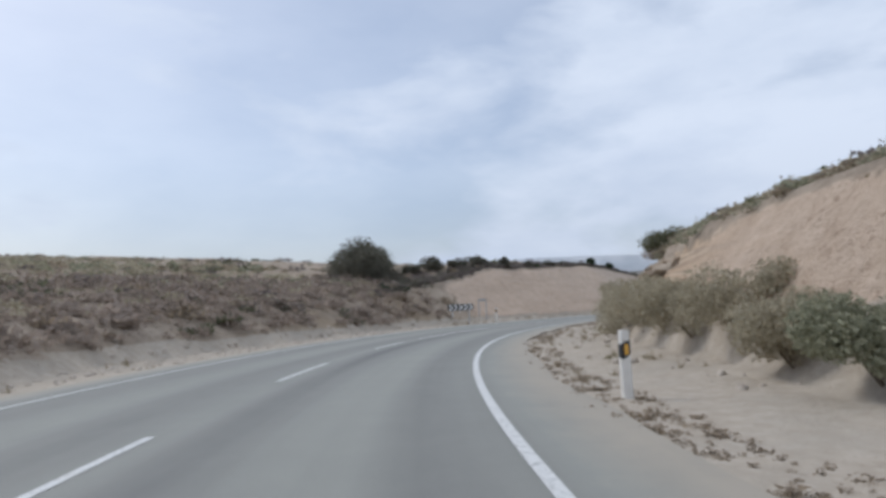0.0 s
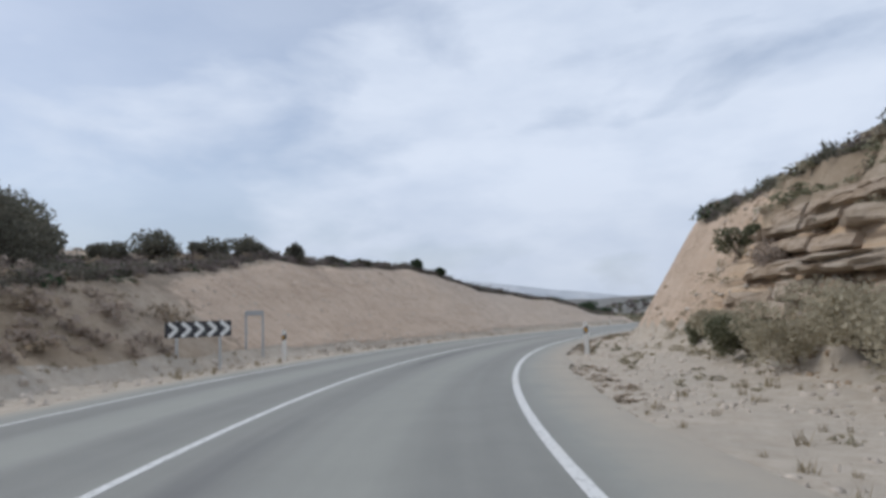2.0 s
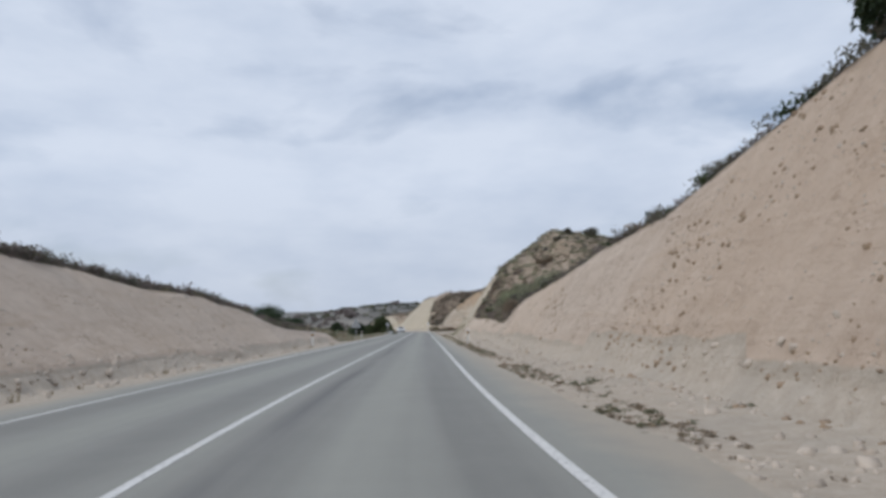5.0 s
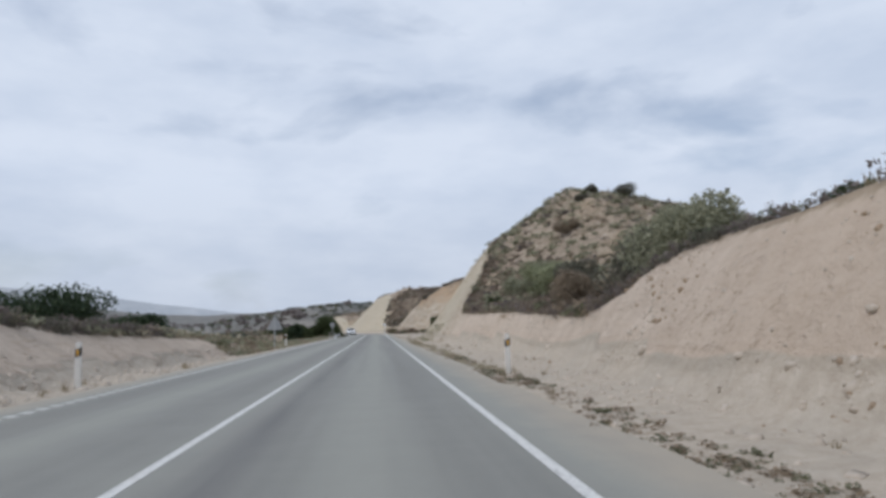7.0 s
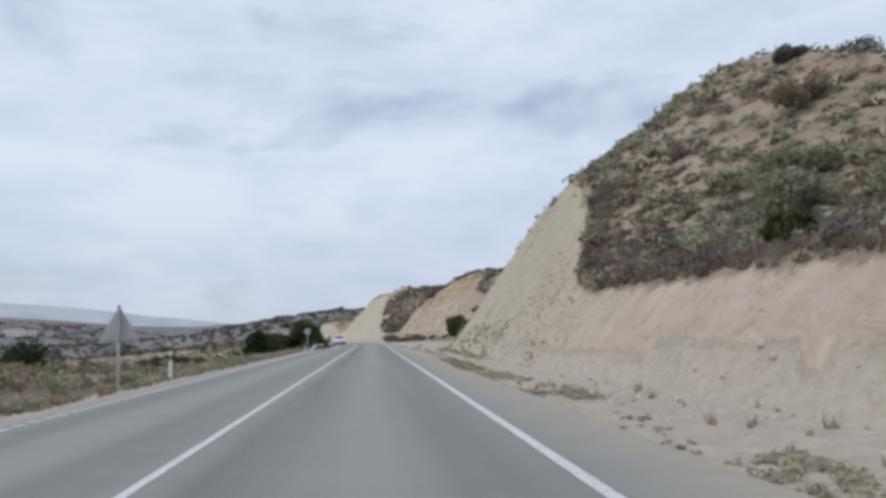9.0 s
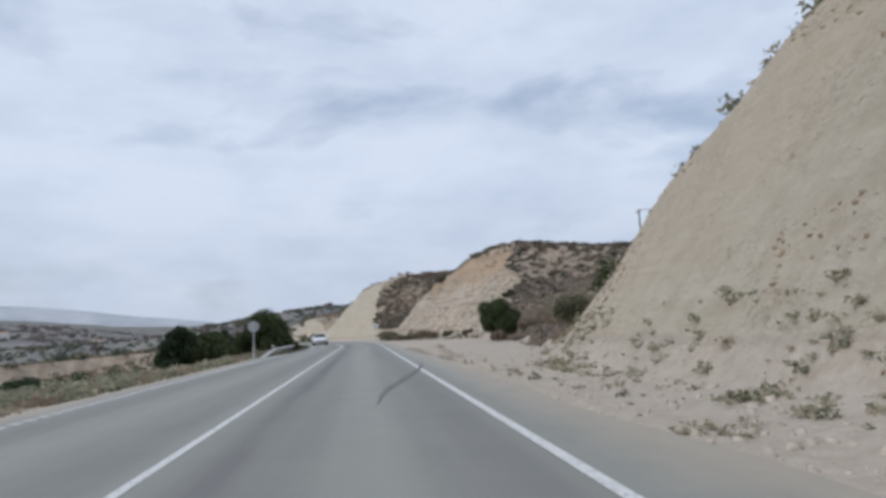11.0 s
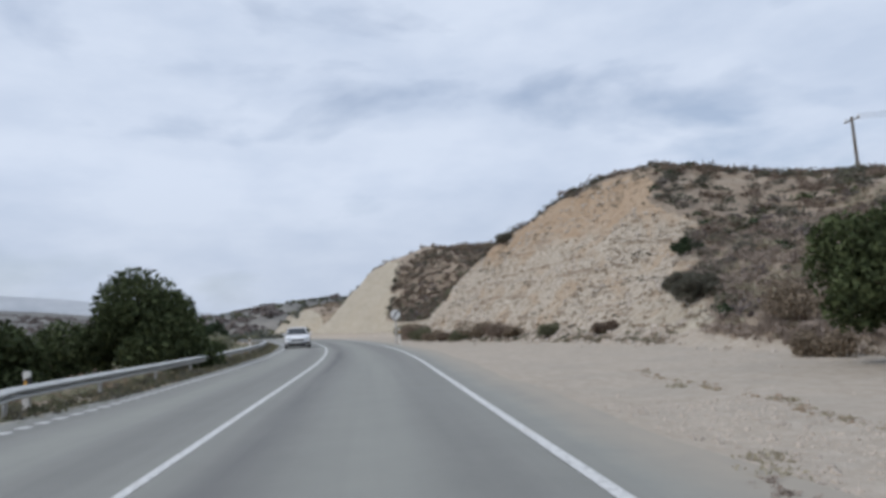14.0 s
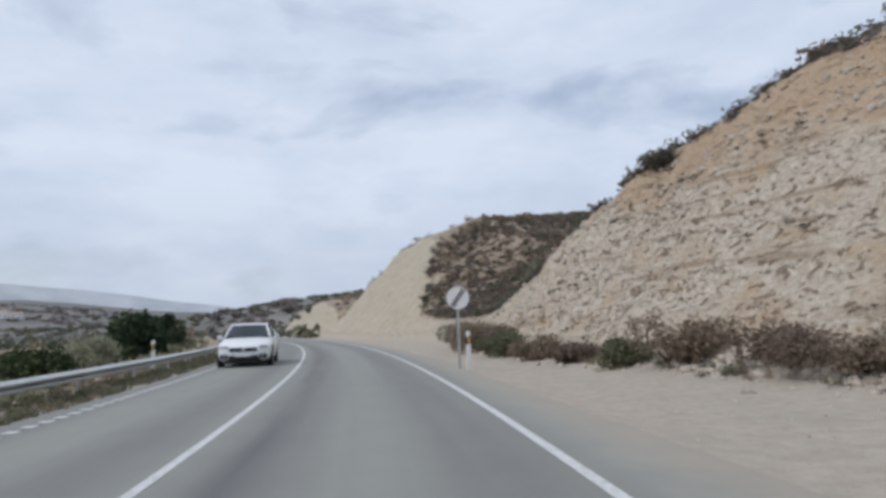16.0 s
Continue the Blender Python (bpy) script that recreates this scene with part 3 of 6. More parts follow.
def spread(fine_from, fine_to, step, reach, growth=1.12):
    mid = list(np.arange(fine_from, fine_to + 1e-6, step))
    out, at, d = [], fine_to, step
    while at < reach:
        d *= growth
        at += d
        out.append(at)
    return mid, out


ROWS, ahead = spread(-98, 205, 0.45, 4200, 1.07)
_, behind = spread(0, 0, 0.55, 2500, 1.12)
ROWS = np.array([-98 - b for b in behind[::-1]] + ROWS + ahead)
inner, outer = spread(4.6, 24, 0.27, 4200, 1.09)
COLS = np.array([-v for v in (inner + outer)[::-1]] + [-4.4, -2, 0, 2, 4.4] + inner + outer)
S, D = np.meshgrid(ROWS, COLS, indexing="ij")
GX, GY = place(S, D)
GZ, BARE, STONY, GRAVEL, FAR, LAYER = land(S, D)


def sheet(name, gx, gy, gz, mat, fields):
    n, m = gx.shape
    verts = np.stack([gx, gy, gz], -1).reshape(-1, 3)
    k = np.arange(n * m).reshape(n, m)
    faces = np.stack([k[:-1, :-1], k[:-1, 1:], k[1:, 1:], k[1:, :-1]], -1).reshape(-1, 4)
    me = bpy.data.meshes.new(name)
    me.vertices.add(len(verts))
    me.vertices.foreach_set("co", verts.ravel())
    me.loops.add(faces.size)
    me.loops.foreach_set("vertex_index", faces.ravel())
    me.polygons.add(len(faces))
    me.polygons.foreach_set("loop_start", np.arange(0, faces.size, 4))
    me.polygons.foreach_set("use_smooth", np.ones(len(faces), bool))
    me.update(calc_edges=True)
    for key, f in fields.items():
        me.attributes.new(key, "FLOAT", "POINT").data.foreach_set("value", np.asarray(f, np.float32).ravel())
    me.materials.append(mat)
    return new(name, me)


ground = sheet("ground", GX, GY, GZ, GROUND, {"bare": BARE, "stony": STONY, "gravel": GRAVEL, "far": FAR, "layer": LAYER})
tagged(ground, "pale marl cuttings, gravel verges and dry scrub hills", "ground", kind="structure")

# pale mountains on the western horizon beyond the ground's edge, haze in their colour
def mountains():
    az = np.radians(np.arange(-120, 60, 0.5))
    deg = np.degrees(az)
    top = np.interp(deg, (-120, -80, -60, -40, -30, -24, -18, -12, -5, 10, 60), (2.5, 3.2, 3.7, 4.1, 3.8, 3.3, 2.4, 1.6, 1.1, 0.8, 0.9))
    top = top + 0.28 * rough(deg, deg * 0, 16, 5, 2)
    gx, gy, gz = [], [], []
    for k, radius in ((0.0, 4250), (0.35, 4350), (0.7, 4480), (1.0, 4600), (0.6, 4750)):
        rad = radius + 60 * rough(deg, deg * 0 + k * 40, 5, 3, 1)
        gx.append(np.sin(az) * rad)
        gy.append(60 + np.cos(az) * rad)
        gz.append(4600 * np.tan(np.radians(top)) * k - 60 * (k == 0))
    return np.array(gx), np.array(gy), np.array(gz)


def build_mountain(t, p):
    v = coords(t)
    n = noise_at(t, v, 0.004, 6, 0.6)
    # the pale blue-grey carries the haze of distance
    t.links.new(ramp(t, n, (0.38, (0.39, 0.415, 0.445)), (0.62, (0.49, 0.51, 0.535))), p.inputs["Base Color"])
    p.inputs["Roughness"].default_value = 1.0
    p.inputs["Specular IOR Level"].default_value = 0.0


backdrop = sheet("backdrop", *mountains(), material("hazed_mountain", build_mountain), {})
tagged(backdrop, "mountains on the horizon, haze painted in as pale blue-grey", "mountains", kind="structure")

# ---- road ----
RS = np.arange(-124, 262, 1.0)
RD = np.array([-4.5, -4.1, -3.6, -1.75, 0, 1.75, 3.4, 3.9, 4.5, 4.7])
S2, D2 = np.meshgrid(RS, RD, indexing="ij")
D2 = D2 + np.where(np.abs(D2) > 4.2, 0.22 * rough(S2, D2, 2.5, 3, 1), 0)
narrow = smooth(106, 116, S2)
D2 = np.where(D2 < -2.5, D2 * (1 - narrow) + np.interp(D2, (-4.9, -3.6, -1.75), (-3.4, -2.95, -1.75)) * narrow, D2)
rx, ry = place(S2, D2)
dust = np.clip((np.abs(D2) - 3.3) / 1.2, 0, 1)
dust = np.where(D2 < 0, np.clip((np.abs(D2) - 3.5 + 0.6 * narrow) / 0.9, 0, 1), dust)
road = sheet("road", rx, ry, 0.0 * rx - 0.012 * np.clip(np.abs(D2) - 3.9, 0, 1), ASPHALT, {"dust": dust, "along": S2, "across": D2})
tagged(road, "worn grey asphalt two-lane road with dusty edges", "road", kind="structure")


def stripe(name, s0, s1, d, width, label=""):
    ss = np.linspace(s0, s1, max(2, int((s1 - s0) / 1.0) + 1))
    verts, faces = [], []
    for i, s in enumerate(ss):
        for side in (-0.5, 0.5):
            x, y = place(s, d + side * width)
            verts.append((float(x), float(y), 0.004))
    for i in range(len(ss) - 1):
        faces.append((2 * i, 2 * i + 1, 2 * i + 3, 2 * i + 2))
    ob = mesh_object(name, verts, faces, PAINT, road)
    return tagged(ob, label)


for name, s0, s1, d, w, text in (("centre_line", -61.5, 262, 0.0, 0.105, "solid white centre line"), ("edge_line", -124, 262, 3.5, 0.115, "solid white edge line"), ("edge_line", -124, 1.5, -3.4, 0.09, "dusty white edge line")):
    stripe(name, s0, s1, d, w, text)
for k in range(7):
    stripe("dash", -67.4 - k * 8.7, -63.7 - k * 8.7, 0.0, 0.10)
# the left edge is a line of short raised white ribs: the nearest ones singly, the rest joined
def edge_left(s):
    return np.interp(s, (0, 12, 60, 95, 104, 112, 122), (-3.5, -3.62, -3.66, -3.75, -3.45, -2.92, -2.75))


bm = bmesh.new()
box(bm, (0.18, 0.19, 0.012), (0, 0, 0.002), bevel=0.003)
rib = part("rib", bm, PAINT, road)
for k in range(300):
    ob = rib if k == 0 else new("rib", rib.data)
    ob.parent = road
    s = 10.0 + 0.48 * k
    x, y = place(s, float(edge_left(s)))
    ob.location, ob.rotation_euler = (float(x), float(y), 0), (0, 0, float(centre(s)[2]))
verts, faces = [], []
for s in list(np.arange(1.84, 9.9, 0.48)) + list(np.arange(154.0, 232, 0.48)):
    n = len(verts)
    for z, k in ((0.0, 1.0), (0.008, 0.92)):
        for ds, dd in ((-0.092, -0.092), (-0.092, 0.092), (0.092, 0.092), (0.092, -0.092)):
            x, y = place(s + ds * k, float(edge_left(s)) + dd * k)
            verts.append((float(x), float(y), z))
    faces += [(n + 4, n + 5, n + 6, n + 7)] + [(n + i, n + (i + 1) % 4, n + 4 + (i + 1) % 4, n + 4 + i) for i in range(4)]
tagged(mesh_object("ribs", verts, faces, PAINT, road), "short raised white ribs", kind="stuff")


# ---- beds of sandstone that stand out of the layered cliff in the bend ----
def build_rock(t, p):
    v = coords(t)
    fine = noise_at(t, v, 6.0, 7, 0.72)
    mid = noise_at(t, v, 0.9, 5, 0.6)
    lines = noise_at(t, coords(t, (0.3, 0.3, 4.5)), 2.2, 6, 0.62, 0.6)
    tone = t.nodes.new("ShaderNodeObjectInfo").outputs["Random"]
    c = ramp(t, lines, (0.34, (0.27, 0.20, 0.15)), (0.45, (0.50, 0.39, 0.295)), (0.58, (0.60, 0.50, 0.40)), (0.70, (0.39, 0.295, 0.22)))
    c = mix(t, ramp(t, mid, (0.42, (0, 0, 0)), (0.62, (0.6, 0.6, 0.6))), c, (0.47, 0.345, 0.235))
    c = mix(t, maths(t, "MULTIPLY", tone, 0.45), c, (0.52, 0.46, 0.38))
    c = mix(t, ramp(t, fine, (0.54, (0, 0, 0)), (0.68, (0.6, 0.6, 0.6))), c, (0.21, 0.16, 0.12))
    t.links.new(c, p.inputs["Base Color"])
    p.inputs["Roughness"].default_value = 0.95
    p.inputs["Specular IOR Level"].default_value = 0.15
    bump(t, p, maths(t, "ADD", lines, maths(t, "MULTIPLY", fine, 1.5)), 0.9, 0.12)


ROCK = material("layered_rock", build_rock)


def rock_ledge(seed, s0, s1, low, high, out, fit=4.6):
    """One bed of rock from s0 to s1: a ragged front, undercut below, its back inside the cliff."""
    n = max(5, int((s1 - s0) / 0.17))
    ss = np.linspace(s0, s1, n)
    wave = rough(ss, ss * 0 + seed, 5.5, 2, 1)
    scale = np.clip(keyed(ss, CREST_R) / fit, 0.55, 1.05)
    toe, run = keyed(ss, TOE_R), keyed(ss, RUN_R)
    taper = np.clip(np.minimum(ss - s0, s1 - ss) / 0.6, 0.1, 1)
    verts, faces = [], []
    shape = ((1.3, 1.0), (0.3, 1.05), (-0.6, 0.98), (-0.95, 0.80), (-0.8, 0.62), (-1.0, 0.45), (-0.9, 0.25), (-0.65, 0.08), (0.1, -0.06), (0.9, 0.05))
    for j, (o, u) in enumerate(shape):
        zz = (low + (high - low) * u + 0.20 * wave + 0.09 * rough(ss, ss * 0 + seed + 9 * j, 0.7, 3, 2)) * scale
        push = out * taper * (1 + 1.1 * rough(ss, ss * 0 + seed * 3 + 2 * j, 0.8, 4, 3, 0.7) + 0.7 * rough(ss, ss * 0 + seed, 2.4, 2, 4))
        dd = toe + zz * run + (o * push if o < 0 else o)
        x, y = place(ss, dd)
        verts.append(np.stack([x, y, zz], -1))
    m = len(shape)
    verts = np.stack(verts, 1).reshape(-1, 3)
    for i in range(n - 1):
        for j in range(m):
            faces.append((i * m + j, i * m + (j + 1) % m, (i + 1) * m + (j + 1) % m, (i + 1) * m + j))
    faces += [tuple(range(m))[::-1], tuple((n - 1) * m + j for j in range(m))]
    return mesh_object("rock_ledge", [tuple(q) for q in verts], faces, ROCK, ground)


pick = random.Random(17)
BEDS = ((0.95, 1.30, 0.18, 1.8), (1.45, 1.70, 0.16, 2.0), (1.92, 2.26, 0.36, 0.4), (2.40, 2.60, 0.14, 2.2), (2.82, 3.12, 0.28, 0.9), (3.18, 3.42, 0.18, 1.6))
for low, high, out, gap in BEDS:
    at_s = -69.0
    while at_s < -42.5:
        end = min(at_s + pick.uniform(1.4, 4.5), -40.8)
        rock_ledge(pick.randint(1, 60), at_s, end, low + pick.uniform(-0.07, 0.07), high + pick.uniform(-0.07, 0.07), out * pick.uniform(0.6, 1.3))
        at_s = end + pick.uniform(0.05, gap)

# ---- plants ----
def tuft(seed, leaves, flat=0.75, leaf=0.16, fill=0.55):
    """Leaf cards, as (verts, faces), in a ragged dome of radius 1."""
    r = np.random.RandomState(seed)
    verts, faces = [], []
    lumps = [(r.uniform(-0.5, 0.5), r.uniform(-0.5, 0.5), r.uniform(0.15, 0.6), r.uniform(0.35, 0.6)) for _ in range(6)]
    for k in range(leaves):
        lx, ly, lz, lr = lumps[k % 6]
        v = r.normal(size=3)
        v /= np.linalg.norm(v)
        q = np.array((lx, ly, lz)) + v * lr * r.uniform(fill, 1.05)
        q[2] = max(0.02, q[2] * flat)
        a = r.normal(size=3)
        a /= np.linalg.norm(a)
        b = np.cross(a, v + 0.4 * r.normal(size=3))
        b /= np.linalg.norm(b) + 1e-6
        size = leaf * r.uniform(0.6, 1.4)
        i = len(verts)
        verts += [q - a * size - b * size * 0.4, q + a * size, q - a * size * 0.6 + b * size * 0.7]
        faces.append((i, i + 1, i + 2))
    return np.array(verts), np.array(faces)


def blades(seed, count=14):
    r = np.random.RandomState(seed)
    verts, faces = [], []
    for k in range(count):
        t, lean = r.uniform(0, 6.283), r.uniform(0.1, 0.7)
        base = np.array((r.uniform(-0.3, 0.3), r.uniform(-0.3, 0.3), 0))
        tip = base + np.array((math.cos(t) * lean, math.sin(t) * lean, r.uniform(0.5, 1.0)))
        side = np.array((-math.sin(t), math.cos(t), 0)) * 0.045
        i = len(verts)
        verts += [base - side, base + side, tip]
        faces.append((i, i + 1, i + 2))
    return np.array(verts), np.array(faces)


def joined(name, protos, places, mat, label, category, seed=0):
    """Many plants or stones as one mesh: places are rows of x, y, z, size, height."""
    r = np.random.RandomState(seed + 100)
    vs, fs, n = [], [], 0
    for x, y, z, size, tall in places:
        v, f = protos[r.randint(len(protos))]
        c, s = math.cos(t := r.uniform(0, 6.283)), math.sin(t)
        w = np.empty_like(v)
        w[:, 0] = (v[:, 0] * c - v[:, 1] * s) * size + x
        w[:, 1] = (v[:, 0] * s + v[:, 1] * c) * size + y
        w[:, 2] = v[:, 2] * tall + z
        vs.append(w)
        fs.append(f + n)
        n += len(v)
    if not vs:
        return None
    verts, faces = np.concatenate(vs), np.concatenate(fs)
    k = faces.shape[1]
    me = bpy.data.meshes.new(name)
    me.vertices.add(len(verts))
    me.vertices.foreach_set("co", verts.ravel())
    me.loops.add(faces.size)
    me.loops.foreach_set("vertex_index", faces.ravel())
    me.polygons.add(len(faces))
    me.polygons.foreach_set("loop_start", np.arange(0, faces.size, k))
    me.update(calc_edges=True)
    me.materials.append(mat)
    return tagged(new(name, me), label, category, kind="stuff")


def scatter(seed, count, s0, s1, d0, d1, want, size, tall=0.8, sink=0.05):
    """Random places between s0..s1 and d0..d1 where want(z, bare, gravel, s, d) holds."""
    r = np.random.RandomState(seed)
    s, d = r.uniform(s0, s1, count), r.uniform(d0, d1, count)
    x, y = place(s, d)
    z, bare, stony, gravel, far, layer = land(s, d)
    ok = want(z, bare, gravel, s, d, r)
    k = size[0] + (size[1] - size[0]) * r.rand(count) ** 2
    return [(a, b, c - sink * e, e, e * tall * r.uniform(0.7, 1.2)) for a, b, c, e in zip(x[ok], y[ok], z[ok], k[ok])]


def sheltered(s, d, r):
    """Sparser growth on the plateaus behind the two cuttings of the bend."""
    return ~((s > -38) & (s < 24) & ((d > 15) | (d < -18))) | (r.rand(len(s)) < 0.25)


def wild(z, bare, gravel, s, d, r):
    return (bare < 0.35) & (gravel < 0.3) & sheltered(s, d, r)


def patchy(z, bare, gravel, s, d, r):
    x, y = place(s, d)
    return (bare < 0.4) & (gravel < 0.3) & (rough(x, y, 12, 3, 1) > -0.1) & sheltered(s, d, r)


NEAR = [tuft(k, 56, 0.8, 0.17, 0.7) for k in range(8)]
THIN = [tuft(k + 20, 34, 0.85, 0.22, 0.7) for k in range(8)]
MAT = [tuft(k + 80, 30, 0.9, 0.24, 0.7) for k in range(6)]
FINE = [tuft(k + 60, 80, 0.9, 0.12, 0.7) for k in range(8)]
COARSE = [tuft(k + 40, 26, 0.8, 0.34, 0.7) for k in range(6)]
GRASS = [blades(k) for k in range(6)]


def brown(z, bare, gravel, s, d, r):
    return wild(z, bare, gravel, s, d, r) & (rough(*place(s, d), 9, 3, 2) > -0.25)


def distant(z, bare, gravel, s, d, r):
    x, y = place(s, d)
    return (np.hypot(x, y - 60) > 150) & (rough(x, y, 45, 3, 1) > -0.05)


# hillside on the right, hillside and slope on the left, far banks
for seed, n, s0, s1, d0, d1, want, size, mat, text in (
        (1, 2600, -95, 165, 6, 46, patchy, (0.22, 0.8), LEAF_OLIVE, "olive-green low scrub on the hillside"),
        (2, 3800, -95, 165, 6, 46, brown, (0.2, 0.75), LEAF_DRY, "dry brown low scrub on the hillside"),
        (3, 1500, -95, 165, 7, 46, patchy, (0.22, 0.75), LEAF_GREY, "grey-violet heath on the hillside"),
        (31, 700, -95, 165, 8, 46, patchy, (0.3, 0.9), LEAF_GREEN, "dark green low scrub on the hillside"),
        (42, 1300, 40, 88, 8, 40, wild, (0.25, 0.7), LEAF_KHAKI, "dry brown scrub on the knoll"),
        (43, 700, 40, 88, 8, 40, wild, (0.25, 0.8), LEAF_SAGE, "sage-green scrub on the knoll"),
        (94, 500, 40, 88, 8, 40, patchy, (0.25, 0.75), LEAF_GREY, "grey-violet heath on the knoll"),
        (102, 2400, 36, 88, 8, 40, wild, (0.12, 0.36), LEAF_RUST, "small brown tufts on the knoll"),
        (103, 1500, 36, 88, 8, 40, wild, (0.12, 0.36), LEAF_DUSK, "small dusky tufts on the knoll"),
        (44, 500, 40, 80, 9, 26, patchy, (0.3, 0.9), LEAF_SAGE, "grey-green sage scrub on the knoll"),
        (45, 900, 84, 125, 9, 40, wild, (0.25, 0.7), LEAF_KHAKI, "khaki low scrub above the pull-off"),
        (96, 2200, 148, 184, 8, 42, wild, (0.3, 0.9), LEAF_DUSK, "dusky low scrub in the gully"),
        (105, 1300, 110, 128, 12.5, 25, lambda z, b, g, s, d, r: (g < 0.3) & (d > 13 + 0.45 * np.maximum(s - 119, 0)), (0.25, 0.7), LEAF_DUST, "dusty brown scrub beside the stony cliff"),
        (46, 3400, 148, 184, 8, 42, wild, (0.3, 0.9), LEAF_RUST, "brown low scrub in the gully"),
        (4, 1500, -110, 62, -50, -6.4, patchy, (0.25, 0.9), LEAF_OLIVE, "olive-green low scrub above the bank"),
        (5, 2200, -110, 62, -50, -6.4, brown, (0.25, 0.8), LEAF_DRY, "dry brown low scrub above the bank"),
        (32, 1300, -110, 62, -60, -8, patchy, (0.3, 1.0), LEAF_GREY, "grey-violet heath above the bank"),
        (33, 1800, -110, -42, -16, -6.1, wild, (0.35, 0.95), LEAF_DUST, "dusty brown dry scrub beside the bend"),
        (88, 1300, -110, -44, -40, -9, wild, (0.3, 0.8), LEAF_KHAKI, "khaki-brown scrub beside the bend"),
        (89, 800, -110, -46, -60, -12, wild, (0.3, 0.9), LEAF_SAGE, "olive-brown scrub beside the bend"),
        (90, 900, -46, 26, -17, -10.5, wild, (0.3, 0.75), LEAF_GREY, "grey-violet heath along the bank's crest"),
        (91, 1500, -98, -40, 8.5, 16, wild, (0.15, 0.42), LEAF_KHAKI, "khaki scrub over the layered cliff"),
        (92, 900, -98, -40, 8.5, 16, wild, (0.15, 0.42), LEAF_SAGE, "sage-green scrub over the layered cliff"),
        (93, 500, -98, -40, 8.5, 15, wild, (0.15, 0.42), LEAF_DRY, "brown scrub over the layered cliff"),
        (34, 240, -46, 20, -17, -9.5, wild, (0.25, 0.8), LEAF_DARK, "dark scrub along the bank's crest"),
        (35, 260, -40, 26, 9, 14, wild, (0.2, 0.7), LEAF_DARK, "dark scrub along the cutting's crest"),
        (36, 300, 119, 150, 10, 24, wild, (0.2, 0.7), LEAF_DARK, "dark scrub along the cliff's crest")):
    joined("scrub", NEAR, scatter(seed, n, s0, s1, d0, d1, want, size), mat, text, "scrub", seed)
for seed, n, s0, s1, d0, d1, want, size, mat, text in (
        (6, 1500, 56, 260, -90, -7, wild, (0.4, 1.4), LEAF_OLIVE, "olive-green scrub on the falling slope"),
        (7, 1100, 60, 260, -110, -9, patchy, (0.5, 1.7), LEAF_DARK, "dark green scrub on the falling slope"),
        (8, 2600, 148, 330, 6, 80, wild, (0.4, 1.3), LEAF_DRY, "dry brown scrub on far banks"),
        (9, 1500, 148, 330, 6, 80, patchy, (0.4, 1.4), LEAF_OLIVE, "olive-green scrub on far banks"),
        (37, 900, 148, 330, 6, 80, patchy, (0.4, 1.2), LEAF_GREY, "grey-violet heath on far banks"),
        (38, 1300, 160, 330, -70, -7, wild, (0.4, 1.5), LEAF_DRY, "dry brown scrub below the road")):
    joined("scrub", THIN, scatter(seed, n, s0, s1, d0, d1, want, size), mat, text, "scrub", seed)


def crest_places(seed, each, s0, s1, side, size, back=1.3):
    """Places along the upper rim of a cutting, that many to the metre."""
    r = np.random.RandomState(seed)
    n = int((s1 - s0) * each)
    s = r.uniform(s0, s1, n)
    top = keyed(s, CREST_R if side > 0 else CREST_L)
    rim = keyed(s, TOE_R if side > 0 else TOE_L) + np.maximum(top, 0) * (keyed(s, RUN_R) if side > 0 else 1.3)
    d = side * (rim + r.uniform(-0.15, back, n) * r.rand(n) + 0.1)
    x, y = place(s, d)
    z = land(s, d)[0]
    k = size[0] + (size[1] - size[0]) * r.rand(n) ** 2
    ok = (top > 1) & (rough(s, s * 0, 6, 2, 3) + 0.5 * r.rand(n) > -0.05)
    return [(a, b, h - 0.05, e, e * r.uniform(0.7, 1.3)) for a, b, h, e in zip(x[ok], y[ok], z[ok], k[ok])]


for seed, each, s0, s1, side, size, mat, text in (
        (51, 7, -56, 26, 1, (0.15, 0.5), LEAF_DUSK, "dusky scrub along the cutting's rim"),
        (52, 6, -56, 58, 1, (0.15, 0.45), LEAF_GREY, "grey heath along the cutting's rim"),
        (53, 4, 24, 84, 1, (0.12, 0.4), LEAF_DRY, "dry scrub along the cutting's rim"),
        (54, 5, 57, 84, 1, (0.15, 0.45), LEAF_DUSK, "dusky scrub along the knoll's rim"),
        (55, 5, 120, 206, 1, (0.2, 0.6), LEAF_DUSK, "dusky scrub along the cliff's rim"),
        (56, 3, 120, 206, 1, (0.2, 0.55), LEAF_GREY, "grey heath along the cliff's rim"),
        (57, 8, -58, 40, -1, (0.2, 0.6), LEAF_DUSK, "dusky scrub along the bank's rim"),
        (58, 8, -58, 40, -1, (0.2, 0.6), LEAF_GREY, "grey heath along the bank's rim")):
    joined("scrub", FINE, crest_places(seed, each, s0, s1, side, size), mat, text, "scrub", seed)
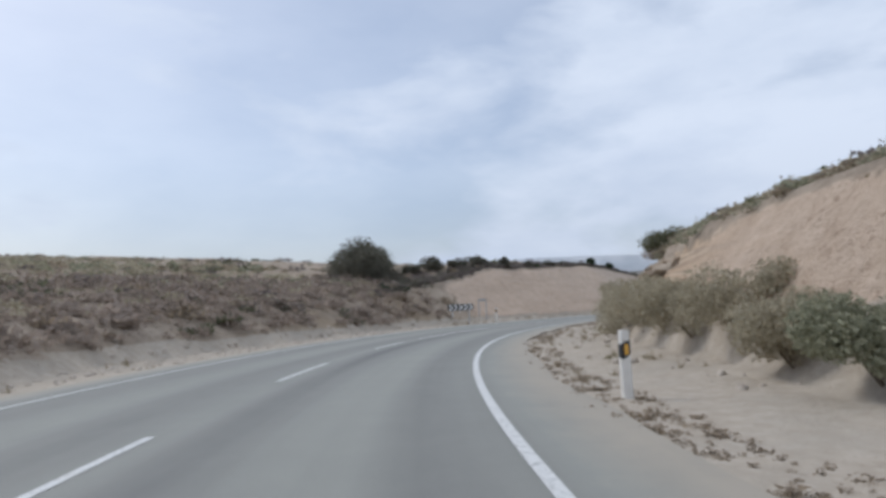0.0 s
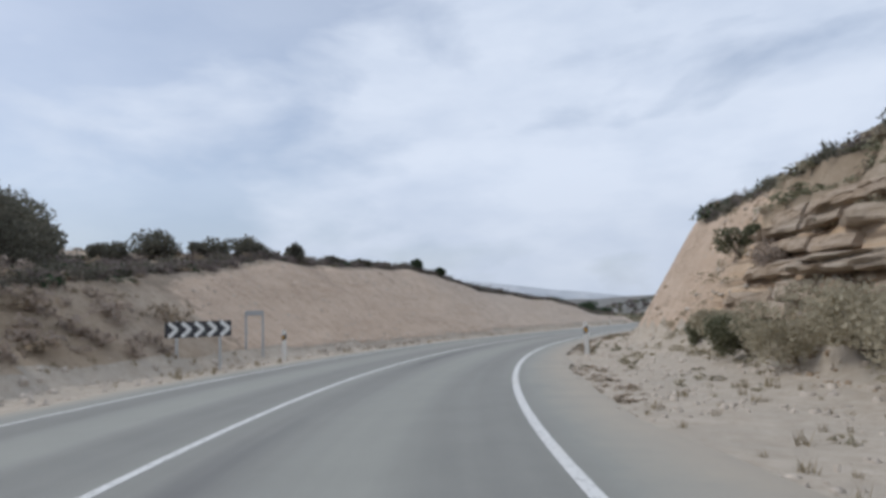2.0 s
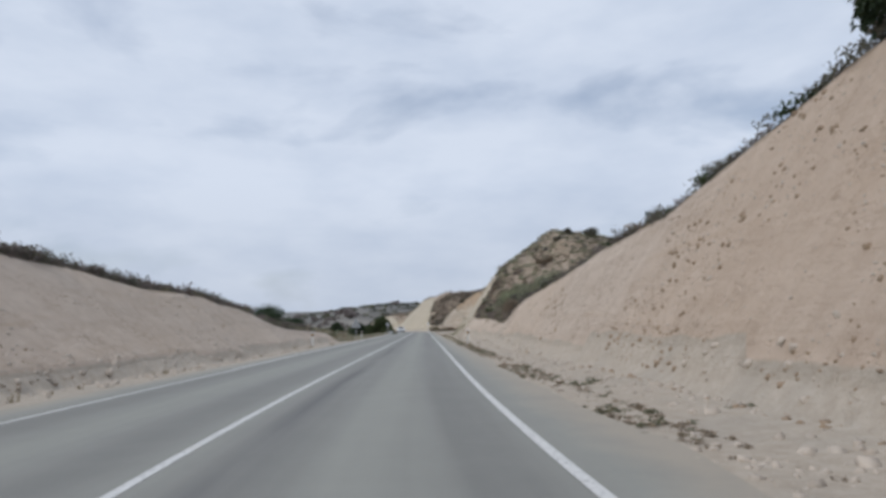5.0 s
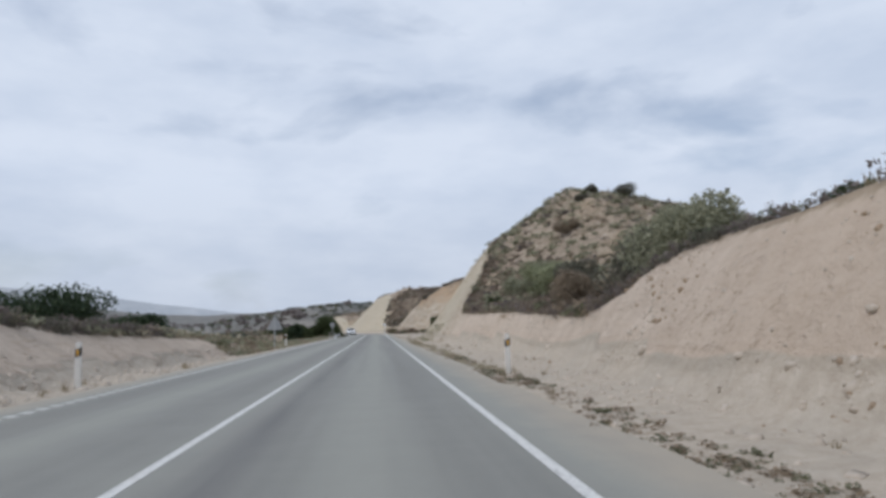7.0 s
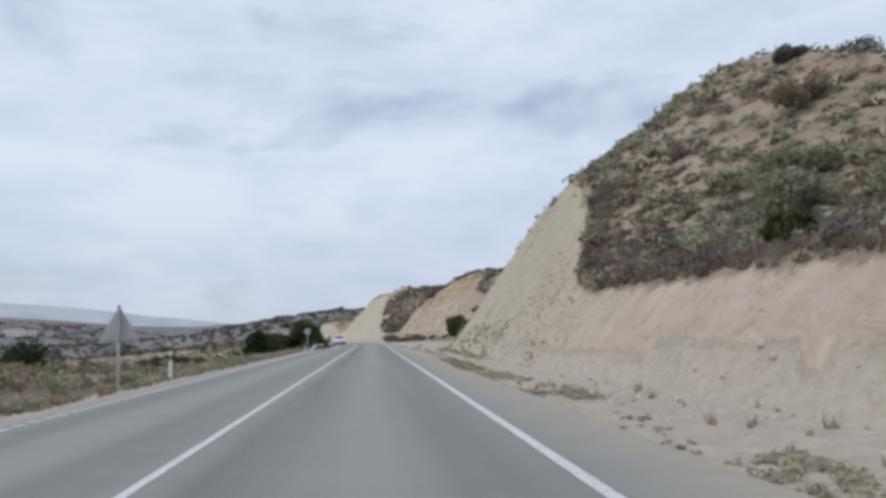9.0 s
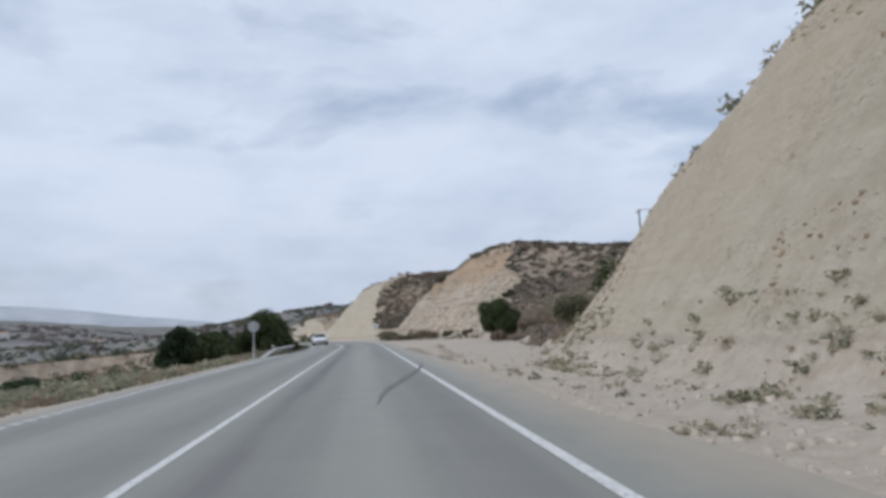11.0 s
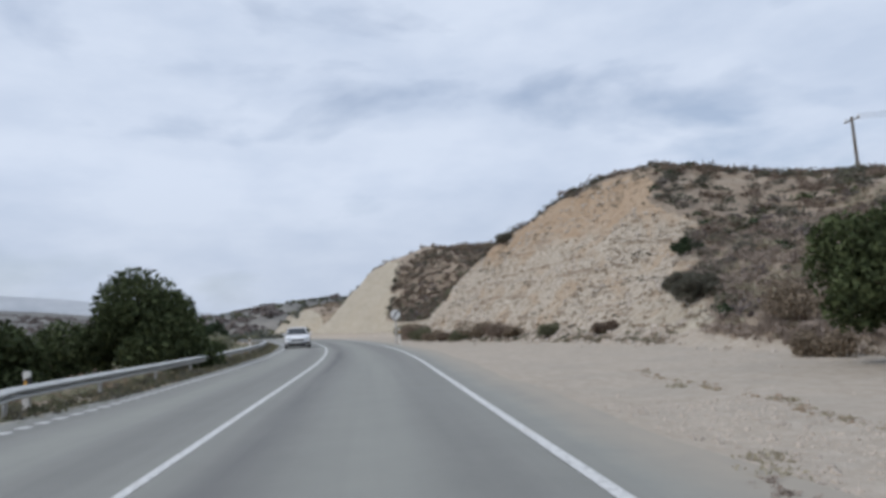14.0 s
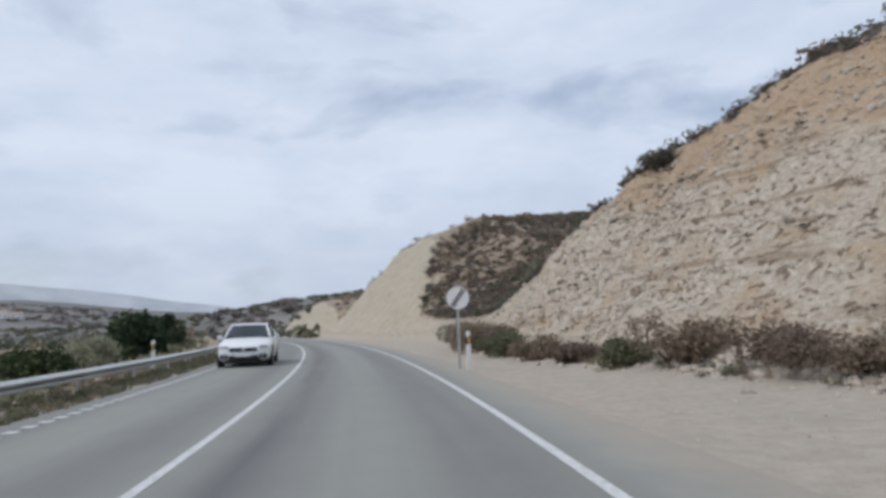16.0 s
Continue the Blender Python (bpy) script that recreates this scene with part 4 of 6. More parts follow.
for seed, n, s0, s1, d0, d1, want, size, mat, text in (
        (60, 1700, 22, 62, 7.6, 15, wild, (0.15, 0.5), LEAF_RUST, "dull brown scrub on the bench above the bank"),
        (64, 2600, 26, 172, -19, -5.3, wild, (0.25, 0.8), LEAF_SAGE, "sage-green scrub beside the falling verge"),
        (65, 2800, 26, 172, -17, -5.1, wild, (0.2, 0.7), LEAF_DRY, "dry brown scrub beside the falling verge"),
        (66, 1600, 26, 172, -19, -5.7, wild, (0.25, 0.7), LEAF_KHAKI, "khaki scrub beside the falling verge"),
        (47, 1700, 124, 170, 12, 44, wild, (0.3, 0.9), LEAF_RUST, "brown low scrub above the cliff"),
        (48, 1600, 124, 170, 12, 44, wild, (0.3, 0.9), LEAF_DUSK, "dusky low scrub above the cliff"),
        (49, 600, 84, 130, 9, 46, wild, (0.3, 0.9), LEAF_GREY, "grey-violet heath above the pull-off"),
        (50, 1000, 84, 130, 9, 46, wild, (0.25, 0.8), LEAF_DUST, "dry brown scrub above the pull-off")):
    joined("scrub", NEAR, scatter(seed, n, s0, s1, d0, d1, want, size), mat, text, "scrub", seed)
# dulled and grey-violet leaf colours put haze over the distant woods
joined("far_woods", COARSE, scatter(10, 5200, 90, 620, -480, 160, distant, (1.3, 3.2)), LEAF_HAZED, "far woods on rolling hills, green dulled by painted haze", "woods", 10)
joined("far_woods", COARSE, scatter(39, 3600, 90, 620, -480, 160, distant, (1.2, 3.0)), LEAF_OLIVE, "olive-green far woods on rolling hills", "woods", 39)
joined("far_woods", COARSE, scatter(11, 3600, -320, 120, -330, -60, distant, (1.0, 2.8)), LEAF_OLIVE, "olive-green far woods behind the bend", "woods", 11)
joined("far_woods", COARSE, scatter(40, 1500, -320, 120, -330, -60, distant, (1.0, 3.0)), LEAF_HAZED, "far woods behind the bend, green dulled by painted haze", "woods", 40)
joined("far_woods", COARSE, scatter(67, 5200, 300, 1500, -900, 260, lambda z, b, g, s, d, r: rough(*place(s, d), 90, 3, 1) > -0.1, (2.5, 6.5)), LEAF_GREY, "woods on distant hills, grey-violet leaves standing in for haze", "woods", 67)
joined("grass", GRASS, scatter(12, 5200, -95, 160, 4.9, 18, lambda z, b, g, s, d, r: (rough(s, d, 5, 2, 3) > 0.15) & (b < 0.6) & ((s < 86) | (d > keyed(s, TOE_R) - 0.7)), (0.10, 0.28), 1.0), STRAW, "dry straw-coloured grass on the verge", "grass", 12)
joined("grass", GRASS, scatter(13, 5200, -95, 160, -14, -4.7, lambda z, b, g, s, d, r: (rough(s, d, 5, 2, 4) > -0.05) & (b < 0.6), (0.10, 0.32), 1.0), STRAW, "dry straw-coloured grass on the verge", "grass", 13)
for seed, n, mat, text in ((97, 2600, STRAW, "dry straw-coloured grass under the guard rail"), (98, 1500, LEAF_OLIVE, "olive-green weeds under the guard rail"), (99, 1300, LEAF_DUSK, "dusky weeds under the guard rail")):
    joined("grass" if mat is STRAW else "weeds", GRASS if mat is STRAW else MAT, scatter(seed, n, 110, 185, -4.9, -3.3, lambda z, b, g, s, d, r: d < -3.35 - 0.4 * rough(s, d, 2, 2, 3), (0.07, 0.24), 0.8, -0.02), mat, text, "grass" if mat is STRAW else "weeds", seed)
joined("grass", GRASS, scatter(101, 9000, 24, 64, 7.4, 12.5, lambda z, b, g, s, d, r: (b < 0.4) & (z < keyed(s, CREST_R) + 1.1), (0.16, 0.42), 1.0), DULL_GRASS, "dull brown grass on the bench above the bank", "grass", 101)
joined("grass", GRASS, scatter(104, 9000, 84, 130, 9, 34, lambda z, b, g, s, d, r: (b < 0.4) & (g < 0.2) & (d > keyed(s, TOE_R) + 0.9) & (rough(s, d, 7, 3, 2) > -0.2), (0.2, 0.5), 1.0), LEAF_KHAKI, "pale dry grass above the pull-off", "grass", 104)
joined("grass", GRASS, scatter(106, 5200, 92, 118, 10, 17.5, lambda z, b, g, s, d, r: (d > np.interp(s, (92, 98, 100, 108.5, 116), (10.2, 11.0, 11.5, 13.2, 13.4)) + 0.7 * rough(s, d, 2.5, 3, 6)), (0.22, 0.6), 1.0), LEAF_DUST, "tall dusty dry grass along the pull-off", "grass", 106)
joined("weeds", MAT, scatter(14, 500, 84, 150, 9, 15, lambda z, b, g, s, d, r: np.abs(np.abs(d) - keyed(s, TOE_R) - 0.3) < 0.8, (0.12, 0.4)), LEAF_DRY, "dry weeds along the gravel's edge", "weeds", 14)
joined("weeds", MAT, scatter(16, 3600, -88, 66, 4.6, 5.5, lambda z, b, g, s, d, r: rough(s, d * 1.5, 5, 3, 4) + 0.3 * r.rand(len(s)) > 0.02, (0.04, 0.15), 0.6), LEAF_DRY, "low dry weeds along the tarmac's edge", "weeds", 16)
joined("weeds", MAT, scatter(17, 1900, -45, 66, 4.6, 5.6, lambda z, b, g, s, d, r: rough(s, d * 1.5, 5, 3, 4) + 0.3 * r.rand(len(s)) > 0.1, (0.04, 0.15), 0.6), LEAF_OLIVE, "low olive-green weeds along the tarmac's edge", "weeds", 17)
joined("weeds", MAT, scatter(95, 1500, 26, 70, 4.75, 5.6, lambda z, b, g, s, d, r: rough(s, d, 2.2, 3, 1) > 0.12, (0.05, 0.2), 0.7), LEAF_KHAKI, "khaki weeds in clumps along the tarmac's edge", "weeds", 95)
joined("weeds", MAT, scatter(18, 160, -75, -36, 6, 9.5, lambda z, b, g, s, d, r: (b < 0.9) & (rough(s, d, 4, 3, 2) > -0.1), (0.08, 0.35), 0.7), LEAF_PALE, "pale dry weeds below the layered cliff", "weeds", 18)
joined("scrub", FINE, scatter(59, 900, -58, -37, 7.5, 12.5, lambda z, b, g, s, d, r: (b > 0.5) & (rough(s, z * 1.6, 3, 3, 5) > 0.05), (0.10, 0.4)), LEAF_PALE, "pale tufts on the ledges of the layered cliff", "scrub", 59)
for seed, mat, text in ((19, LEAF_KHAKI, "pale dry weeds on the spoil below the knoll"), (20, LEAF_SAGE, "sage-green weeds on the spoil below the knoll")):
    joined("weeds", MAT, scatter(seed, 900, 62, 88, 5.8, 11, lambda z, b, g, s, d, r: (np.abs(d - keyed(s, TOE_R) - 0.1) < 0.9) & (rough(s, d, 2.5, 3, 2) > -0.15), (0.05, 0.26), 0.8), mat, text, "weeds", seed)
joined("weeds", MAT, scatter(15, 900, -60, 84, 4.6, 7.4, lambda z, b, g, s, d, r: (rough(s, d, 4, 2, 5) > 0.1) & (np.abs(d - keyed(s, TOE_R) + 0.9) < 0.7), (0.06, 0.24), 0.7), LEAF_OLIVE, "low weeds at the foot of the cutting", "weeds", 15)


def pebble(seed):
    bm = bmesh.new()
    bmesh.ops.create_icosphere(bm, subdivisions=1, radius=1)
    r = random.Random(seed)
    ax = (r.uniform(0.7, 1.3), r.uniform(0.6, 1.1), r.uniform(0.4, 0.8))
    for v in bm.verts:
        v.co = Vector((v.co.x * ax[0], v.co.y * ax[1], v.co.z * ax[2])) * r.uniform(0.75, 1.2)
    v = np.array([tuple(q.co) for q in bm.verts])
    f = np.array([[q.index for q in g.verts] for g in bm.faces])
    bm.free()
    return v, f


def block(seed):
    """An angular broken stone."""
    r = np.random.RandomState(seed + 500)
    c = np.array([(x, y, z) for x in (-1, 1) for y in (-1, 1) for z in (-1, 1)], float)
    c = c * r.uniform(0.55, 1.1, 3) + r.uniform(-0.32, 0.32, c.shape)
    quads = ((0, 1, 3, 2), (4, 6, 7, 5), (0, 4, 5, 1), (2, 3, 7, 6), (0, 2, 6, 4), (1, 5, 7, 3))
    a = r.uniform(0, 1.2)
    m = np.array(((math.cos(a), 0, math.sin(a)), (0, 1, 0), (-math.sin(a), 0, math.cos(a))))
    return c @ m * 0.8, np.array([f for q in quads for f in ((q[0], q[1], q[2]), (q[0], q[2], q[3]))])


PEBBLES = [pebble(0)] + [block(k) for k in range(9)]


def foot(z, bare, gravel, s, d, r):
    toe = np.where(d > 0, keyed(s, TOE_R), keyed(s, TOE_L))
    return np.abs(np.abs(d) - toe + 0.4) < 0.9 * r.rand(len(s)) + 0.25


def facing(z, bare, gravel, s, d, r):
    return (bare > 0.6) & (rough(s, z * 2, 5, 3, 2) > -0.1)


for seed, n, s0, s1, d0, d1, want, size, text in (
        (21, 16000, -80, 152, 4.7, 17, foot, (0.015, 0.11), "pale broken stones at the foot of the cutting"),
        (22, 7000, -75, 70, -8, -4.6, foot, (0.02, 0.13), "pale broken stones at the foot of the bank"),
        (23, 7000, -60, 84, 6, 14, facing, (0.01, 0.04), "pale stones standing out of the cut face"),
        (68, 20000, -58, 84, 6, 14, lambda z, b, g, s, d, r: (b > 0.6) & (rough(s, z * 1.6, 3, 3, 2) > 0.24), (0.012, 0.055), "pale crumbs in broken patches of the cut face"),
        (100, 5000, 20, 40, 6, 9, lambda z, b, g, s, d, r: (b > 0.4) & (rough(s, z * 1.6, 2.2, 3, 4) > 0.08), (0.012, 0.055), "pale crumbs in rough patches of the low bank"),
        (24, 3500, -40, 26, -14, -5.5, facing, (0.02, 0.09), "pale stones standing out of the left bank"),
        (25, 12000, 119, 158, 7, 22, lambda z, b, g, s, d, r: (b > 0.5) & (rough(s, z * 2, 2.5, 3, 1) > -0.1), (0.02, 0.14), "pale limestone blocks standing out of the cliff"),
        (26, 900, -58, -38, 7, 13, lambda z, b, g, s, d, r: b > 0.5, (0.03, 0.12), "pale limestone blocks in the layered cliff"),
        (28, 9000, -70, 100, 4.5, 6.9, lambda z, b, g, s, d, r: rough(s, d * 2, 3, 3, 1) > -0.05, (0.012, 0.07), "pale gravel and clods along the tarmac's edge"),
        (29, 5000, -70, 90, -6.2, -4.5, lambda z, b, g, s, d, r: rough(s, d * 2, 3, 3, 1) > -0.05, (0.012, 0.06), "grey gravel along the tarmac's edge"),
        (30, 1600, 44, 82, 10, 34, lambda z, b, g, s, d, r: (b < 0.3) & (rough(s, d, 7, 3, 2) > 0.05), (0.04, 0.2), "pale stones among the scrub of the knoll"),
        (27, 2500, 84, 150, 4.7, 14, lambda z, b, g, s, d, r: (b < 0.2) & (rough(s, d, 6, 2, 1) > 0.1), (0.012, 0.05), "small loose stones on the gravel pull-off")):
    joined("rubble", PEBBLES, scatter(seed, n, s0, s1, d0, d1, want, size, 1.0, 0.25), STONE, text, "stones", seed)
for seed, n, s0, s1, d0, d1, want, size, text in (
        (61, 20000, -58, 84, 6, 14, lambda z, b, g, s, d, r: (b > 0.6) & (rough(s, z * 1.6, 3, 3, 2) > 0.27), (0.015, 0.075), "brown clods in crumbled patches of the cut face"),
        (62, 6000, -42, 30, -14, -5.5, lambda z, b, g, s, d, r: (b > 0.6) & (rough(s, z * 1.6, 4, 3, 2) > 0.3), (0.012, 0.05), "brown clods in crumbled patches of the bank"),
        (63, 4500, 119, 158, 7, 22, lambda z, b, g, s, d, r: (b > 0.5) & (rough(s * 0.6, z * 3, 2, 3, 5) > 0.1), (0.02, 0.09), "brown clods between the stones of the cliff")):
    joined("clods", PEBBLES, scatter(seed, n, s0, s1, d0, d1, want, size, 1.0, 0.2), EARTH, text, "clods", seed)


def along_line(seed, points, count, spread, size, tall=0.6):
    r = np.random.RandomState(seed)
    s, d = (np.array(v) for v in zip(*points))
    at = r.uniform(0, len(points) - 1, count)
    ss = np.interp(at, np.arange(len(points)), s)
    dd = np.interp(at, np.arange(len(points)), d) + spread * r.normal(size=count) + 0.12 * np.sin(ss * 2.3)
    keep = rough(ss, dd, 1.6, 2, 3) > -0.25
    x, y = place(ss, dd)
    z = np.maximum(land(ss, dd)[0], np.where(np.abs(dd) < 4.6, -0.02, -9))
    k = size[0] + (size[1] - size[0]) * r.rand(count) ** 2
    return [(a, b, h, e, e * tall) for a, b, h, e in zip(x[keep], y[keep], z[keep], k[keep])]


OUTER = ((113, 7.6), (108, 7.2), (103.5, 6.6), (99.9, 6.4), (97.5, 6.2), (94, 5.9), (90, 5.7))
INNER = ((104.5, 4.65), (101, 4.65), (97.5, 4.7), (94, 4.8), (90, 5.0), (87, 5.1))
joined("weeds", MAT, along_line(71, OUTER, 360, 0.07, (0.025, 0.09)), LEAF_KHAKI, "pale dry weeds along a crack in the gravel", "weeds", 71)
joined("clods", PEBBLES, along_line(72, OUTER, 500, 0.10, (0.015, 0.05)), EARTH, "brown clods along a crack in the gravel", "clods", 72)
joined("weeds", MAT, along_line(73, INNER, 360, 0.10, (0.025, 0.10)), LEAF_DUST, "dusty brown weeds along the tarmac's broken edge", "weeds", 73)
joined("rubble", PEBBLES, scatter(74, 6000, 88, 108, 4.9, 7.2, lambda z, b, g, s, d, r: d < np.interp(s, (88, 100, 108), (5.8, 6.5, 7.2)), (0.012, 0.04), 1.0, 0.25), STONE, "loose pale gravel between two cracks", "stones", 74)
TOE_LINE = [(s, float(keyed(s, TOE_R)) - 0.1) for s in range(121, 160, 3)]
joined("weeds", FINE, along_line(75, TOE_LINE, 260, 0.35, (0.10, 0.4), 0.7), LEAF_OLIVE, "olive-brown weeds along the foot of the cliff", "weeds", 75)
joined("weeds", FINE, along_line(76, TOE_LINE, 260, 0.4, (0.10, 0.4), 0.7), LEAF_DRY, "dry weeds along the foot of the cliff", "weeds", 76)
joined("rubble", PEBBLES, along_line(77, TOE_LINE, 900, 0.5, (0.03, 0.16), 1.0), STONE, "fallen pale stones along the foot of the cliff", "stones", 77)
joined("scrub", NEAR, scatter(41, 3000, 119, 156, 7.5, 20, lambda z, b, g, s, d, r: (b > 0.5) & (rough(s, z * 2.5, 2.2, 3, 4) > 0.16), (0.06, 0.24)), LEAF_DUSK, "small tufts rooted in the stony cliff", "scrub", 41)


# ---- things along the road ----
def ground_at(s, d):
    return float(land(np.array([s]), np.array([d]))[0][0])


def stand(s, d, turn=0.0, sink=0.0, level=None):
    """The pose of a thing at s, d that looks back along the road, turned by that many degrees to the left."""
    x, y = place(s, d)
    h = math.degrees(float(centre(s)[2]))
    z = ground_at(s, d) if level is None else level
    return pose(float(x), float(y), z - sink, 0, 0, h + turn)


def marker_post():
    """A slim white roadside marker; its reflectors face along -y and +y."""
    ob = thing("marker_post", Matrix(), "white plastic roadside marker post with a slanted black band", "post", "marker posts along the road")
    bm = bmesh.new()
    for z0, z1, w0, w1 in ((-0.25, 0.72, 0.062, 0.058), (0.90, 1.05, 0.056, 0.052)):
        box(bm, (2 * w0, 0.10, z1 - z0), (0, 0, (z0 + z1) / 2), bevel=0.012)
    box(bm, (0.10, 0.085, 0.19), (0, 0, 0.81))
    part("body", bm, WHITE_PLASTIC, ob)
    bm = bmesh.new()
    box(bm, (0.122, 0.106, 0.20), (0, 0, 0.81), bevel=0.01)
    for v in bm.verts:
        v.co.z += v.co.x * 0.6
    part("band", bm, BLACK_PLASTIC, ob, "slanted black band")
    for side in (-1, 1):
        bm = bmesh.new()
        box(bm, (0.05, 0.012, 0.13), (0, side * 0.058, 0.81), bevel=0.004)
        part("reflector", bm, AMBER, ob, "small amber reflector")
    return ob


first_post = marker_post()
first_post.matrix_world = stand(25.2, 5.45)
for s, d, t in ((-79.5, 5.25, 10), (-39.0, 5.3, 4), (-38.2, -5.2, -6), (24.4, -4.95, 3), (61.8, -5.3, -3), (112.5, -4.62, 2), (106.5, -5.0, -4), (140.6, 4.66, 0), (148.5, -5.2, 0)):
    copy_thing(first_post, stand(s, d, t, 0.2 if s < -70 else 0.35 if s == 106.5 else 0.3 if s == 112.5 else 0.0))


def pole(bm, height, r=0.038):
    rod(bm, (0, 0, -0.3), (0, 0, height), r, sides=12)
    rod(bm, (0, 0, height), (0, 0, height + 0.02), r * 1.1, sides=12)


def disc(bm, r, thick, at, sides=36):
    bmesh.ops.create_cone(bm, cap_ends=True, segments=sides, radius1=r, radius2=r, depth=thick, matrix=Matrix.Translation(at) @ Matrix.Rotation(radians(90), 4, "X"))


def round_sign(m, back):
    label = "round grey sign back on a steel post" if back else "round white sign with a grey diagonal bar on a steel post"
    ob = thing("road_sign", m, label, "road sign")
    bm = bmesh.new()
    pole(bm, 2.25)
    part("post", bm, ZINC, ob, "galvanised steel post")
    y = 0.055 if back else -0.055
    bm = bmesh.new()
    disc(bm, 0.32, 0.02, (0, y, 1.95))
    part("plate", bm, SIGN_BACK, ob, "grey metal plate")
    bm = bmesh.new()
    disc(bm, 0.31, 0.006, (0, y + (0.014 if back else -0.014), 1.95))
    part("face", bm, SIGN_WHITE, ob, "white sign face")
    if not back:
        bm = bmesh.new()
        for o in (-0.05, -0.017, 0.017, 0.05):
            box(bm, (0.02, 0.006, 0.60 - abs(o)), (o * 0.82, y - 0.019, 1.95 - o * 0.57), Matrix.Rotation(radians(35), 4, "Y"))
        part("bar", bm, SIGN_BLACK, ob, "thin dark diagonal bars")
    for z in (1.82, 2.08):
        bm = bmesh.new()
        box(bm, (0.30, 0.05, 0.04), (0, y * 0.55, z), bevel=0.006)
        part("bracket", bm, ZINC, ob)
    return ob


round_sign(stand(102.6, -4.35), True)
round_sign(stand(141.2, 4.52, -4), False)


def triangle_sign(m):
    ob = thing("road_sign", m, "triangular grey sign back on a steel post", "road sign")
    bm = bmesh.new()
    pole(bm, 2.56, 0.045)
    part("post", bm, ZINC, ob, "galvanised steel post")
    for name, grow, y, thick, mat, text in (("plate", 1.0, 0.055, 0.02, SIGN_BACK, "grey metal plate"), ("face", 0.97, 0.070, 0.006, SIGN_WHITE, "white sign face")):
        bm = bmesh.new()
        flat = [(-0.62 * grow, -0.36 * grow), (0.62 * grow, -0.36 * grow), (0.0, 0.72 * grow)]
        front = [bm.verts.new((x, y - thick / 2, 1.82 + z)) for x, z in flat]
        rear = [bm.verts.new((x, y + thick / 2, 1.82 + z)) for x, z in flat]
        bm.faces.new(front)
        bm.faces.new(rear[::-1])
        for k in range(3):
            bm.faces.new((front[k], rear[k], rear[(k + 1) % 3], front[(k + 1) % 3]))
        bmesh.ops.recalc_face_normals(bm, faces=bm.faces)
        bmesh.ops.bevel(bm, geom=[e for e in bm.edges if abs(e.verts[0].co.y - e.verts[1].co.y) > thick / 2], offset=0.05 * grow, segments=3, affect="EDGES")
        part(name, bm, mat, ob, text)
    for z in (1.58, 2.15):
        bm = bmesh.new()
        box(bm, (0.9 if z < 2.0 else 0.3, 0.03, 0.05), (0, 0.03, z), bevel=0.006)
        part("bracket", bm, ZINC, ob)
    return ob


triangle_sign(stand(57.6, -5.55, 0, 0.0))


def chevron_panel(m, back):
    label = "narrow grey sign back on two posts" if back else "long black chevron panel with white arrows on two posts"
    ob = thing("chevron_panel", m, label, "road sign", "chevron panels in the bend")
    wide, high, z = (0.62, 0.16, 1.42) if back else (1.85, 0.46, 1.22)
    for x in (-0.3, 0.3) if back else (-0.6, 0.6):
        bm = bmesh.new()
        box(bm, (0.07, 0.05, 1.75), (x, 0.05, 0.60), bevel=0.008)
        part("post", bm, SIGN_BACK if back else ZINC, ob, "dull grey post" if back else "galvanised steel post")
    bm = bmesh.new()
    box(bm, (wide, 0.03, high), (0, 0, z), bevel=0.01)
    part("panel", bm, SIGN_BLACK if not back else SIGN_BACK, ob, "black panel" if not back else "grey panel")
    if not back:
        for k in range(5):
            bm = bmesh.new()
            for side in (-1, 1):
                box(bm, (0.31, 0.006, 0.11), (-0.70 + k * 0.36, -0.018, z + side * 0.10), Matrix.Rotation(radians(side * 42), 4, "Y"))
            part("arrow", bm, SIGN_WHITE, ob, "white chevron arrow")
    return ob


x, y = place(-42.1, -5.95)
chevron_panel(pose(float(x), float(y), ground_at(-42.1, -5.95), 0, 0, 48), False)
x, y = place(-38.6, -6.1)
chevron_panel(pose(float(x), float(y), ground_at(-38.6, -6.1), 0, 0, 62), True)


